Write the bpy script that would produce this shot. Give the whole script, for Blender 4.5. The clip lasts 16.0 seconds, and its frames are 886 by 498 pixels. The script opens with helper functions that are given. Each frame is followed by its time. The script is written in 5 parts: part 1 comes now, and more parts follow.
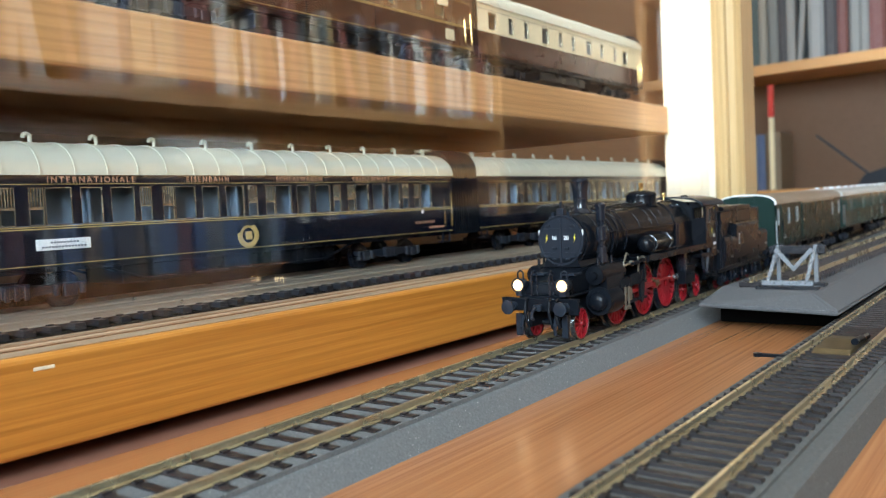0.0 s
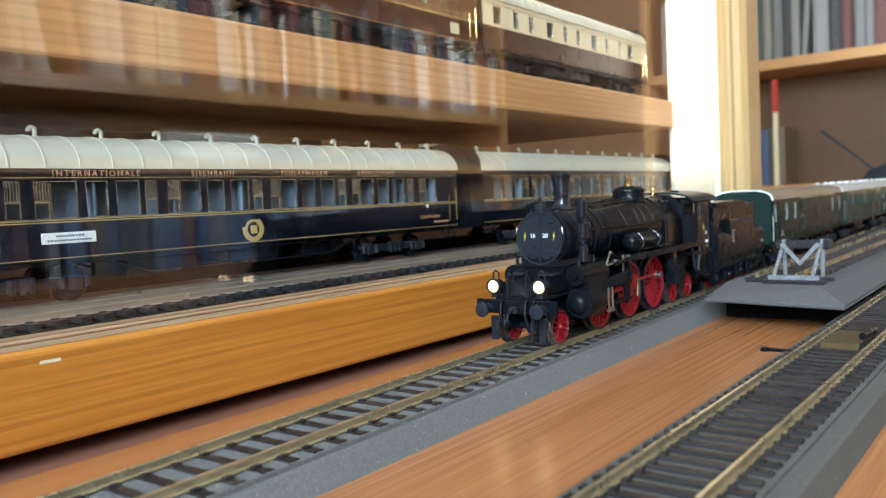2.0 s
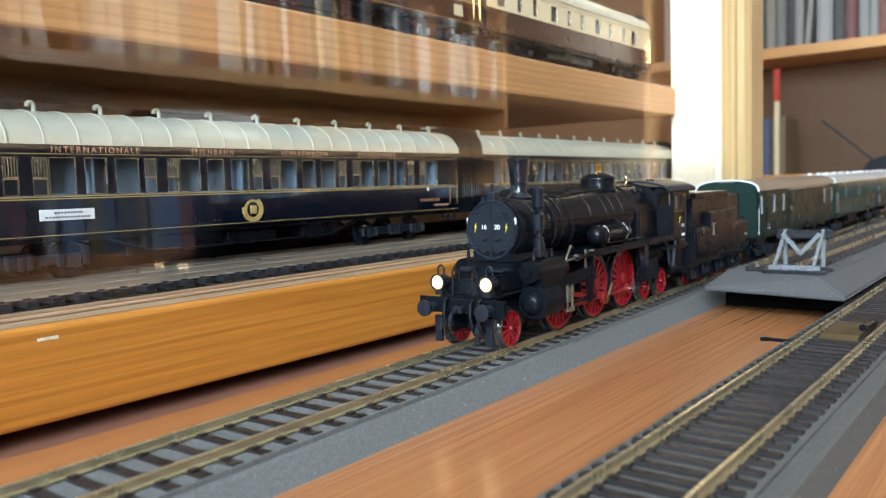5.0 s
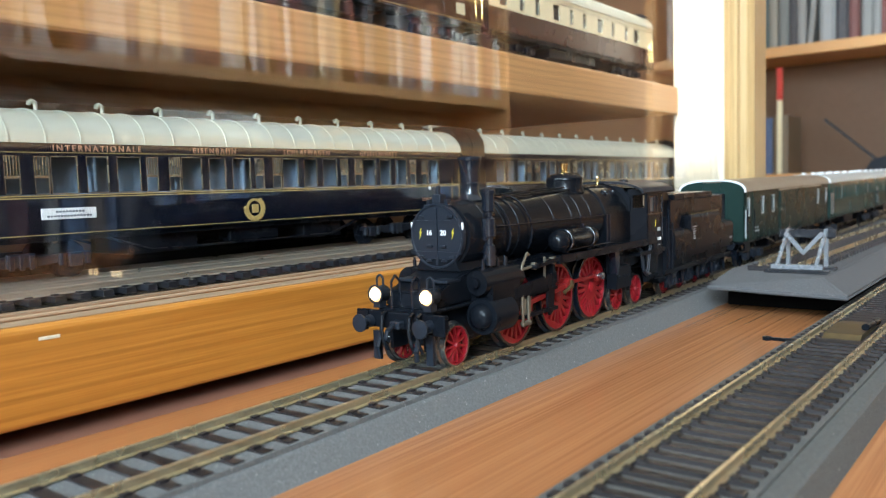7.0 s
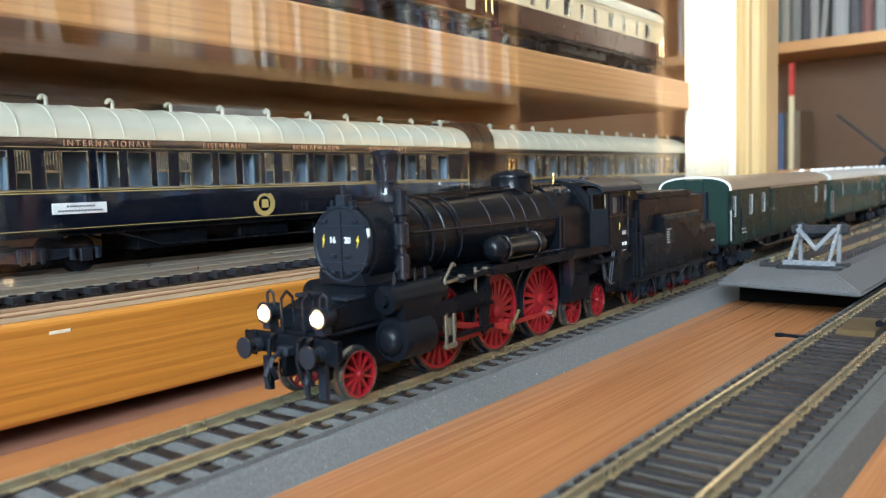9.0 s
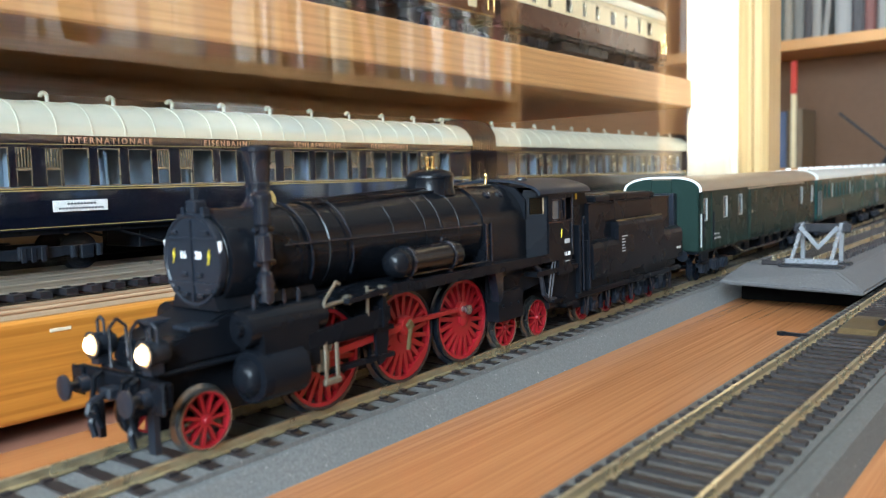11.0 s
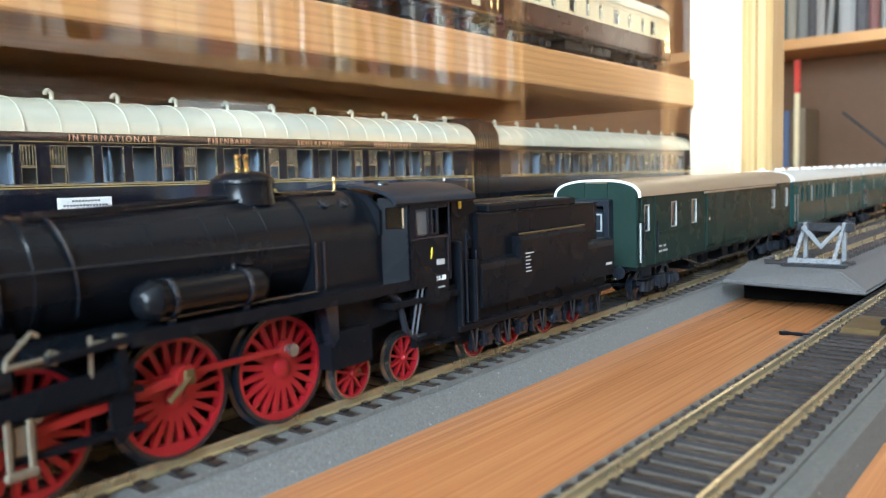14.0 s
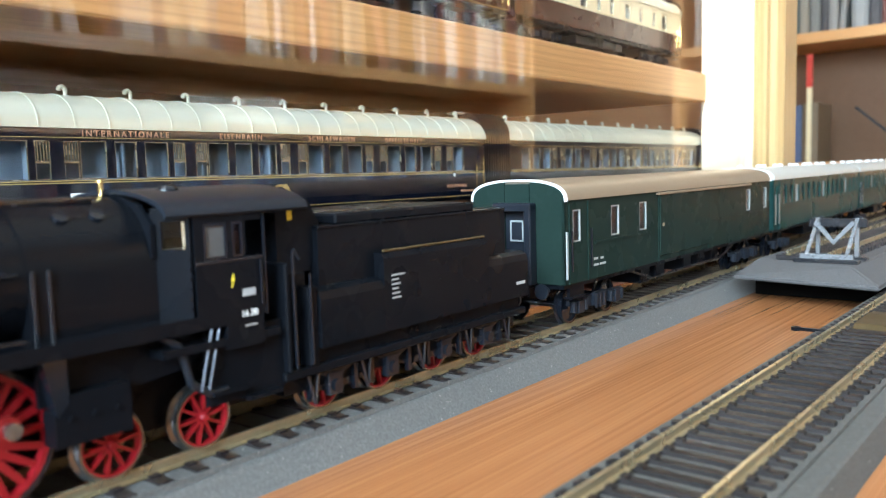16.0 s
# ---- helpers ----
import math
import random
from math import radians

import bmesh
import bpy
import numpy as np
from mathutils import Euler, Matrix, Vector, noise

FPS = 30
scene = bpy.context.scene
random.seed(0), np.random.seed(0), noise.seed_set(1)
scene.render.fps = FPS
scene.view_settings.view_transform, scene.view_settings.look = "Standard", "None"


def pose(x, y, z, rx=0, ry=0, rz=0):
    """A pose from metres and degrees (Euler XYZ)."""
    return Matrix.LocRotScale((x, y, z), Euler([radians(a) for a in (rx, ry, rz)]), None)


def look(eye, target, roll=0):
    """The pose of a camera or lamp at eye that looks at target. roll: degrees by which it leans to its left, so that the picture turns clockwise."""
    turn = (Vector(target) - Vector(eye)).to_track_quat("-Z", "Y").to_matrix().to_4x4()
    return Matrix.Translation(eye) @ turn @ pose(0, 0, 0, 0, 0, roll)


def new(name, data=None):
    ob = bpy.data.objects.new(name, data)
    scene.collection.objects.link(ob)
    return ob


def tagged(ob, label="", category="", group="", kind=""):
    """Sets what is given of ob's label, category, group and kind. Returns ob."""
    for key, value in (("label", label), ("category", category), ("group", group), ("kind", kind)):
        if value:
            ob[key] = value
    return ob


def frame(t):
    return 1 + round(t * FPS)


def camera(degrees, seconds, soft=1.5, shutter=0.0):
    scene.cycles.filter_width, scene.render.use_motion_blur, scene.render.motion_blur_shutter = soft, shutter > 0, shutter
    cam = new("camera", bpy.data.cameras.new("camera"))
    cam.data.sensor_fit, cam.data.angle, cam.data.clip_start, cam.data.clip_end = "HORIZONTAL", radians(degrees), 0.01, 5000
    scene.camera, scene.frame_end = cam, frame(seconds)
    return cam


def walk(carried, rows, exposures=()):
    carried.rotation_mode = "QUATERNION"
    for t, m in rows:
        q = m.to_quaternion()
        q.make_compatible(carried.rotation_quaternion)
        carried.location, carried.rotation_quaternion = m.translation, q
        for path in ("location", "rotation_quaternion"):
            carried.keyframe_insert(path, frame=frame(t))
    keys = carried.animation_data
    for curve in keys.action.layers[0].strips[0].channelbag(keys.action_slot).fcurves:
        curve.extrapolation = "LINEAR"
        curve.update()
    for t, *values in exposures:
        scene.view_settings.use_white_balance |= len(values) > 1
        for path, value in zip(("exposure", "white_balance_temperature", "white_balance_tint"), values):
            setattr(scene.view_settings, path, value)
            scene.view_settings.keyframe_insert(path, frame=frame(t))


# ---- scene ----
# An H0 model railway on a table before a glazed cabinet. Lengths inside the builders are millimetres.
cam = camera(58.24, 16.0, soft=1.15)
cam.data.dof.use_dof = True
cam.data.dof.focus_distance = 0.25
cam.data.dof.aperture_fstop = 25.0
PATH = [
    (0, look((0.12951, 0.00000, 0.04815), (-0.03940, 0.24744, 0.03265), -2.837)),
    (0.5, look((0.12926, -0.00006, 0.04780), (-0.03950, 0.24748, 0.03225), -2.747)),
    (1, look((0.12892, 0.00016, 0.04779), (-0.04006, 0.24748, 0.03121), -2.721)),
    (1.5, look((0.12866, 0.00011, 0.04786), (-0.04070, 0.24714, 0.03069), -2.818)),
    (2, look((0.12826, 0.00005, 0.04771), (-0.04155, 0.24676, 0.03052), -2.811)),
    (2.5, look((0.12807, 0.00003, 0.04777), (-0.04219, 0.24642, 0.03043), -2.732)),
    (3, look((0.12777, 0.00026, 0.04780), (-0.04243, 0.24660, 0.02916), -2.522)),
    (3.5, look((0.12731, 0.00067, 0.04768), (-0.04243, 0.24717, 0.02707), -2.275)),
    (4, look((0.12692, 0.00057, 0.04771), (-0.04192, 0.24754, 0.02544), -1.979)),
    (6.5, look((0.12658, 0.00095, 0.04772), (-0.04280, 0.24740, 0.02379), -1.676)),
    (7, look((0.12658, 0.00101, 0.04768), (-0.04314, 0.24724, 0.02393), -1.763)),
    (7.5, look((0.12660, 0.00095, 0.04764), (-0.04417, 0.24649, 0.02415), -1.835)),
    (8, look((0.12653, 0.00119, 0.04769), (-0.04553, 0.24577, 0.02375), -1.849)),
    (8.5, look((0.12626, 0.00147, 0.04753), (-0.04614, 0.24575, 0.02294), -1.797)),
    (9, look((0.12602, 0.00160, 0.04741), (-0.04659, 0.24567, 0.02223), -1.736)),
    (11.5, look((0.12568, 0.00208, 0.04738), (-0.04740, 0.24574, 0.02133), -1.632)),
    (12, look((0.12561, 0.00190, 0.04742), (-0.04744, 0.24556, 0.02120), -1.563)),
    (12.5, look((0.12571, 0.00182, 0.04735), (-0.04770, 0.24521, 0.02106), -1.538)),
    (13, look((0.12572, 0.00139, 0.04743), (-0.04774, 0.24473, 0.02106), -1.523)),
    (13.5, look((0.12570, 0.00141, 0.04746), (-0.04782, 0.24471, 0.02105), -1.524)),
    (14, look((0.12581, 0.00152, 0.04746), (-0.04790, 0.24466, 0.02087), -1.500)),
    (14.5, look((0.12571, 0.00149, 0.04738), (-0.04796, 0.24466, 0.02078), -1.510)),
    (15, look((0.12572, 0.00113, 0.04751), (-0.04835, 0.24395, 0.02037), -1.504)),
    (15.5, look((0.12587, 0.00080, 0.04751), (-0.04936, 0.24273, 0.01985), -1.505)),
    (16, look((0.12573, 0.00097, 0.04754), (-0.05090, 0.24180, 0.01924), -1.508)),
]

walk(cam, PATH, exposures=[(0, 0.26), (6, 0.33), (9, 0.42), (12.5, 0.66), (16, 0.71)])

# the cabinet, the second track and the room share one direction, turned a little from the running track
TURN = Matrix.Translation((-0.1068, 0.25, 0)) @ Matrix.Rotation(-math.atan(0.0605), 4, "Z")

# the running track lies at a small angle to the cabinet
RUNWAY = (Matrix.Translation((0.0008, 0.2, -0.0005)) @ Matrix.Rotation(radians(-2.23), 4, "Z") @ Matrix.Rotation(math.atan(0.0063), 4, "X")
          @ Matrix.Translation((0, -0.2, 0)))

# ---------------------------------------------------------------- light
world = bpy.data.worlds.new("sky")
scene.world = world
world.use_nodes = True
wn = world.node_tree
sky = wn.nodes.new("ShaderNodeTexSky")
sky.sky_type = "NISHITA"
sky.sun_disc = False
sky.sun_elevation = radians(20)
sky.sun_rotation = radians(180)
wn.links.new(sky.outputs[0], wn.nodes["Background"].inputs[0])
wn.nodes["Background"].inputs[1].default_value = 0.12

sun_data = bpy.data.lights.new("sun", "SUN")
sun_data.energy, sun_data.angle, sun_data.color = 5.0, radians(0.5), (1.0, 0.95, 0.88)
sun_lamp = new("sun", sun_data)
sun_dir = TURN.to_3x3() @ Vector((-0.1, 1.0, -math.tan(radians(20))))
sun_lamp.matrix_world = look((0, 0, 3), Vector((0, 0, 3)) + sun_dir)


def area_light(name, u, v, z, w, h, aim, watts, colour, spread_deg=180.0):
    d = bpy.data.lights.new(name, "AREA")
    d.shape, d.size, d.size_y, d.energy, d.color = "RECTANGLE", w, h, watts, colour
    d.spread = radians(spread_deg)
    o = new(name, d)
    o.matrix_world = TURN @ look((u, v, z), aim)
    return o


area_light("window_daylight", 0.0, -1.98, 1.24, 0.55, 0.6, (0.0, 0, 0.9), 41.5, (0.635, 0.835, 1.0))
area_light("window_daylight", 1.05, -1.98, 1.0, 0.85, 1.2, (0.9, 0, 0.6), 104, (0.635, 0.835, 1.0))
# unseen fill lamp, added to brighten the bookcase that the pane mirrors
area_light("window_daylight", -0.77, 1.15, 0.85, 0.9, 1.0, (1.3, 1.15, 0.3), 82, (0.7, 0.86, 1.0), 112)

# ---------------------------------------------------------------- materials
def nodes_of(name):
    m = bpy.data.materials.new(name)
    m.use_nodes = True
    t = m.node_tree
    return m, t, t.nodes["Principled BSDF"]


def noise_tex(t, vec, scale, detail=4.0, rough=0.55):
    n = t.nodes.new("ShaderNodeTexNoise")
    n.inputs["Scale"].default_value = scale
    n.inputs["Detail"].default_value = detail
    n.inputs["Roughness"].default_value = rough
    t.links.new(vec, n.inputs["Vector"])
    return n.outputs[0]


def ramp(t, fac, stops):
    r = t.nodes.new("ShaderNodeValToRGB")
    e = r.color_ramp.elements
    while len(e) < len(stops):
        e.new(0.5)
    for el, (p, c) in zip(e, stops):
        el.position, el.color = p, (*c, 1)
    t.links.new(fac, r.inputs[0])
    return r.outputs[0]


def coords(t, scale=(1, 1, 1)):
    c = t.nodes.new("ShaderNodeTexCoord")
    m = t.nodes.new("ShaderNodeMapping")
    m.inputs["Scale"].default_value = scale
    t.links.new(c.outputs["Object"], m.inputs["Vector"])
    return m.outputs[0]


def mixed(t, fac, a, b):
    m = t.nodes.new("ShaderNodeMix")
    m.data_type = "RGBA"
    for sock, v in ((m.inputs[0], fac), (m.inputs[6], a), (m.inputs[7], b)):
        if isinstance(v, (int, float)):
            sock.default_value = v
        elif isinstance(v, tuple):
            sock.default_value = (*v, 1)
        else:
            t.links.new(v, sock)
    return m.outputs[2]


def bumped(t, p, height, strength, dist):
    b = t.nodes.new("ShaderNodeBump")
    b.inputs["Strength"].default_value = strength
    b.inputs["Distance"].default_value = dist
    t.links.new(height, b.inputs["Height"])
    t.links.new(b.outputs[0], p.inputs["Normal"])


def spread(c, k):
    return tuple(min(1.0, x * k) for x in c)


def paint(name, col, rough=0.4, metal=0.0, wear=0.18, grain=900.0, bump=0.06, dust=0.0, spec=0.5):
    m, t, p = nodes_of(name)
    p.inputs["Specular IOR Level"].default_value = spec
    v = coords(t)
    n1, n2 = noise_tex(t, v, 60.0, 3), noise_tex(t, v, grain, 5)
    c = mixed(t, n1, spread(col, 1 - wear), spread(col, 1 + wear))
    c = mixed(t, 0.3, c, ramp(t, n2, [(0.3, spread(col, 1 - wear)), (0.7, spread(col, 1 + wear))]))
    if dust:
        c = mixed(t, ramp(t, n2, [(0.55, (0, 0, 0)), (0.8, (dust, dust, dust))]), c, (0.35, 0.33, 0.3))
    t.links.new(c, p.inputs["Base Color"])
    r = t.nodes.new("ShaderNodeMapRange")
    r.inputs[3].default_value, r.inputs[4].default_value = max(0.03, rough - 0.1), min(1, rough + 0.12)
    t.links.new(n1, r.inputs[0])
    t.links.new(r.outputs[0], p.inputs["Roughness"])
    p.inputs["Metallic"].default_value = metal
    if bump:
        bumped(t, p, n2, bump, 0.0004)
    return m


def wood(name, dark, light, fine=(900, 16, 900), broad=(60, 2.2, 60), rough=0.32, bump=0.05, lines=0.5, upright=False, rings=1.7):
    """Grain that runs along the object's y axis, or upright along z."""
    if upright:
        fine, broad = (fine[0], fine[2], fine[1]), (broad[0], broad[2], broad[1])
    m, t, p = nodes_of(name)
    g = noise_tex(t, coords(t, fine), 1.0, 6, 0.6)
    b = noise_tex(t, coords(t, broad), 1.0, 3, 0.5)
    w = t.nodes.new("ShaderNodeTexWave")
    w.bands_direction = "Y" if upright else "Z"
    w.inputs["Scale"].default_value = rings
    w.inputs["Distortion"].default_value = 6.0
    w.inputs["Detail"].default_value = 3.0
    w.inputs["Detail Scale"].default_value = 0.6
    t.links.new(coords(t, (broad[0] * 0.8, broad[1] * (0.9 if upright else 1.6), broad[2] * (1.6 if upright else 0.9))), w.inputs["Vector"])
    c = ramp(t, g, [(0.25, dark), (0.75, light)])
    c = mixed(t, ramp(t, w.outputs[1], [(0.06, (lines, lines, lines)), (0.38, (0, 0, 0))]), c, spread(dark, 0.72))
    c = mixed(t, ramp(t, b, [(0.35, (0.45, 0.45, 0.45)), (0.65, (0, 0, 0))]), c, spread(light, 0.82))
    t.links.new(c, p.inputs["Base Color"])
    r = t.nodes.new("ShaderNodeMapRange")
    r.inputs[3].default_value, r.inputs[4].default_value = rough - 0.07, rough + 0.12
    t.links.new(b, r.inputs[0])
    t.links.new(r.outputs[0], p.inputs["Roughness"])
    bumped(t, p, g, bump, 0.0006)
    return m


def speckled(name, base, specks, rough=0.9, grain=1800.0):
    m, t, p = nodes_of(name)
    p.inputs["Specular IOR Level"].default_value = 0.15
    v = coords(t)
    n1, n2, n3 = noise_tex(t, v, 25.0, 3), noise_tex(t, v, grain, 5, 0.7), noise_tex(t, v, 1100.0, 2)
    c = ramp(t, n2, [(0.3, spread(base, 0.7)), (0.7, spread(base, 1.3))])
    c = mixed(t, ramp(t, n1, [(0.35, (0.3, 0.3, 0.3)), (0.7, (0, 0, 0))]), c, spread(base, 0.8))
    c = mixed(t, ramp(t, n3, [(0.7, (0, 0, 0)), (0.75, (0.6, 0.6, 0.6))]), c, specks)
    n4 = noise_tex(t, v, 1300.0, 3, 0.7)
    c = mixed(t, ramp(t, n4, [(0.42, (0.35, 0.35, 0.35)), (0.6, (0, 0, 0))]), c, spread(base, 0.6))
    t.links.new(c, p.inputs["Base Color"])
    p.inputs["Roughness"].default_value = rough
    bumped(t, p, n4, 0.5, 0.0005)
    return m


def random_tone(name, a, b, rough, grain=1200.0):
    """Each object takes its own tone between two colours."""
    m, t, p = nodes_of(name)
    info = t.nodes.new("ShaderNodeObjectInfo")
    c = mixed(t, info.outputs["Random"], a, b)
    n = noise_tex(t, coords(t), grain, 4)
    c = mixed(t, ramp(t, n, [(0.4, (0, 0, 0)), (0.75, (0.5, 0.5, 0.5))]), c, spread(b, 1.5))
    t.links.new(c, p.inputs["Base Color"])
    p.inputs["Roughness"].default_value = rough
    p.inputs["Specular IOR Level"].default_value = 0.3
    bumped(t, p, n, 0.12, 0.0004)
    return m


def spine_material(name, pale=False):
    m, t, p = nodes_of(name)
    info = t.nodes.new("ShaderNodeObjectInfo")
    cols = [(0.5, 0.5, 0.48), (0.1, 0.2, 0.45), (0.6, 0.6, 0.58), (0.3, 0.07, 0.06), (0.07, 0.14, 0.14), (0.6, 0.57, 0.48),
            (0.16, 0.3, 0.55), (0.35, 0.25, 0.14), (0.7, 0.72, 0.72), (0.07, 0.07, 0.09), (0.28, 0.38, 0.48), (0.4, 0.42, 0.4)]
    if pale:
        cols = [(0.8, 0.8, 0.78), (0.1, 0.14, 0.25), (0.75, 0.66, 0.5), (0.5, 0.2, 0.07), (0.8, 0.82, 0.84), (0.06, 0.06, 0.07), (0.55, 0.36, 0.16), (0.3, 0.08, 0.05), (0.16, 0.2, 0.2), (0.78, 0.78, 0.76)]
        cols = [(c[0] * 0.82, c[1] * 0.74, c[2] * 0.62) for c in cols]
    else:
        cols = [spread(c, 0.42) for c in cols]
    r = t.nodes.new("ShaderNodeValToRGB")
    r.color_ramp.interpolation = "CONSTANT"
    e = r.color_ramp.elements
    e.remove(e[1])
    e[0].position, e[0].color = 0.0, (*cols[0], 1)
    for i, c in enumerate(cols[1:], 1):
        e.new(i / len(cols)).color = (*c, 1)
    t.links.new(info.outputs["Random"], r.inputs[0])
    n = noise_tex(t, coords(t), 300.0, 4)
    c = mixed(t, ramp(t, n, [(0.4, (0, 0, 0)), (0.8, (0.35, 0.35, 0.35))]), r.outputs[0], (0.3, 0.27, 0.24))
    t.links.new(c, p.inputs["Base Color"])
    p.inputs["Roughness"].default_value = 0.55
    return m


def glow(name, col, strength):
    m, t, p = nodes_of(name)
    p.inputs["Base Color"].default_value = (*col, 1)
    p.inputs["Emission Color"].default_value = (*col, 1)
    p.inputs["Emission Strength"].default_value = strength
    return m


def pane_material(name, tint=(1, 1, 1), base=0.04):
    """Clear pane: mirror gloss that grows towards grazing angles, otherwise see-through."""
    m, t, p = nodes_of(name)
    t.nodes.remove(p)
    out = t.nodes["Material Output"]
    clear, gloss, mix, lw = (t.nodes.new("ShaderNode" + k) for k in ("BsdfTransparent", "BsdfGlossy", "MixShader", "LayerWeight"))
    clear.inputs[0].default_value = (*tint, 1)
    gloss.inputs["Roughness"].default_value = 0.0
    lw.inputs[0].default_value = 0.5
    power, mul = t.nodes.new("ShaderNodeMath"), t.nodes.new("ShaderNodeMath")
    power.operation, power.inputs[1].default_value = "POWER", 5.0
    mul.operation, mul.inputs[1].default_value, mul.inputs[2].default_value = "MULTIPLY_ADD", 1.0 - base, base
    t.links.new(lw.outputs["Facing"], power.inputs[0])
    t.links.new(power.outputs[0], mul.inputs[0])
    t.links.new(mul.outputs[0], mix.inputs[0])
    t.links.new(clear.outputs[0], mix.inputs[1])
    t.links.new(gloss.outputs[0], mix.inputs[2])
    t.links.new(mix.outputs[0], out.inputs[0])
    return m


def translucent(name, col, clear):
    """Milky plastic that lets part of the light straight through."""
    m = paint(name, col, 0.25, 0.0, 0.12)
    t = m.node_tree
    p, out = t.nodes["Principled BSDF"], t.nodes["Material Output"]
    thru, mix = t.nodes.new("ShaderNodeBsdfTransparent"), t.nodes.new("ShaderNodeMixShader")
    mix.inputs[0].default_value = clear
    t.links.new(p.outputs[0], mix.inputs[1])
    t.links.new(thru.outputs[0], mix.inputs[2])
    t.links.new(mix.outputs[0], out.inputs[0])
    return m


BEAM_WOOD = wood("varnished_pine", (0.38, 0.125, 0.016), (0.6, 0.245, 0.04), fine=(1100, 22, 1100), lines=0.34, rings=1.5)
SHELF_WOOD = wood("pine", (0.47, 0.22, 0.07), (0.7, 0.38, 0.15), lines=0.5)
PALE_WOOD = wood("pale_pine", (0.7, 0.56, 0.38), (0.84, 0.72, 0.54), lines=0.25, upright=True)
# deeper tan carries the missing sunlight on the stile beside the sunlit partition
STILE_SHADED = wood("shaded_pine", (0.45, 0.28, 0.11), (0.62, 0.42, 0.2), lines=0.3, upright=True)
PALE_EDGE = wood("worn_pine_edge", (0.24, 0.14, 0.075), (0.46, 0.31, 0.19), fine=(700, 45, 700), rough=0.7, lines=0.3)
CASE_WOOD = wood("upright_pine", (0.47, 0.22, 0.07), (0.7, 0.38, 0.15), lines=0.4, upright=True)
TABLE_WOOD = wood("beech_laminate", (0.235, 0.082, 0.027), (0.51, 0.212, 0.085), fine=(1000, 8, 1000), broad=(50, 4, 50), rough=0.2, lines=0.12, rings=2.0)
CABINET_BACK = wood("pine_back_panel", (0.2, 0.1, 0.042), (0.34, 0.185, 0.08), rough=0.5, lines=0.3)
BACK_WOOD = wood("brown_panel", (0.1, 0.048, 0.021), (0.18, 0.09, 0.04), rough=0.5, lines=0.3)
# purple-brown of the shadow that the cabinet board throws on the table
BEAM_SHADE = wood("beam_shade_brown", (0.17, 0.075, 0.05), (0.27, 0.12, 0.08), rough=0.35, lines=0.2)
# darkened brown: shadow gap under the cabinet board, dimmed lower bookcase backs
SHADE_WOOD = wood("shade_dark_wood", (0.06, 0.035, 0.022), (0.1, 0.06, 0.035), rough=0.7)
# the running track's grey foam, toned down for the shade on the siding
SIDING_FOAM_SHADED = speckled("shaded_grey_foam", (0.115, 0.109, 0.1), (0.4, 0.38, 0.35))
FOAM = speckled("grey_foam", (0.152, 0.153, 0.15), (0.62, 0.6, 0.55))
SLAB_FOAM = speckled("pale_grey_foam", (0.118, 0.114, 0.115), (0.4, 0.38, 0.36))
RAIL = paint("tarnished_brass", (0.6, 0.52, 0.34), 0.27, 0.85, 0.25)
DULL_BRASS = paint("dull_brown_brass", (0.13, 0.095, 0.045), 0.35, 0.6, 0.3)
RAIL_BRIGHT = paint("nickel_silver", (0.58, 0.54, 0.46), 0.3, 0.8, 0.2)
SLEEPER = random_tone("brown_plastic", (0.012, 0.01, 0.01), (0.024, 0.02, 0.02), 0.4)
SLEEPER_GREY = random_tone("dark_brown_plastic", (0.014, 0.011, 0.012), (0.028, 0.023, 0.024), 0.35)
# black of the track web, also laid where shadow darkens the ground
WEB_SHADE = paint("web_and_shade_black", (0.007, 0.0065, 0.0065), 0.9, 0.0, 0.3, spec=0.0)
SLEEPER_BLACK = random_tone("black_plastic", (0.012, 0.012, 0.014), (0.022, 0.022, 0.026), 0.4)
BLACK = paint("black_lacquer", (0.0048, 0.006, 0.0084), 0.27, 0.0, 0.25, 700, 0.03, spec=0.11)
BOILER_BLACK = paint("satin_boiler_black", (0.0045, 0.0054, 0.0074), 0.22, 0.0, 0.2, 700, 0.02, spec=0.18)
# blue-grey tint holds the window light on front faces; serves other dark parts
BLACK_GREY = paint("sky_tinted_black", (0.011, 0.0145, 0.021), 0.34, 0.0, 0.2, 700, 0.05, 0.01, 0.28)
TYRE_STEEL = paint("dark_tyre_steel", (0.22, 0.22, 0.22), 0.2, 0.9, 0.2)
BLACK_METAL = paint("burnished_black", (0.007, 0.0095, 0.0145), 0.15, 0.0, 0.2, 700, 0.02, spec=0.6)
RED = paint("wheel_red", (0.27, 0.007, 0.013), 0.4, 0.0, 0.2)
RED_ROD = paint("rod_red", (0.27, 0.015, 0.015), 0.35, 0.1, 0.2)
STEEL = paint("bare_steel", (0.5, 0.5, 0.5), 0.28, 0.95, 0.2)
STEEL_BLUE = paint("blued_steel", (0.12, 0.14, 0.17), 0.3, 0.6, 0.2)
GREY_STEEL = paint("dull_casting", (0.22, 0.195, 0.15), 0.4, 0.7, 0.25)
FRAME_BRASS = paint("window_brass", (0.62, 0.54, 0.38), 0.25, 0.9, 0.2)
BRASS = paint("polished_brass", (0.75, 0.55, 0.22), 0.2, 1.0, 0.15)
GREEN = paint("bottle_green", (0.0138, 0.0275, 0.0235), 0.26, 0.0, 0.15, spec=0.025)
TEAL = paint("coach_teal", (0.012, 0.05, 0.047), 0.24, 0.0, 0.2, spec=0.05)
ROOF_GREY = paint("roof_grey", (0.25, 0.185, 0.125), 0.36, 0.0, 0.12)
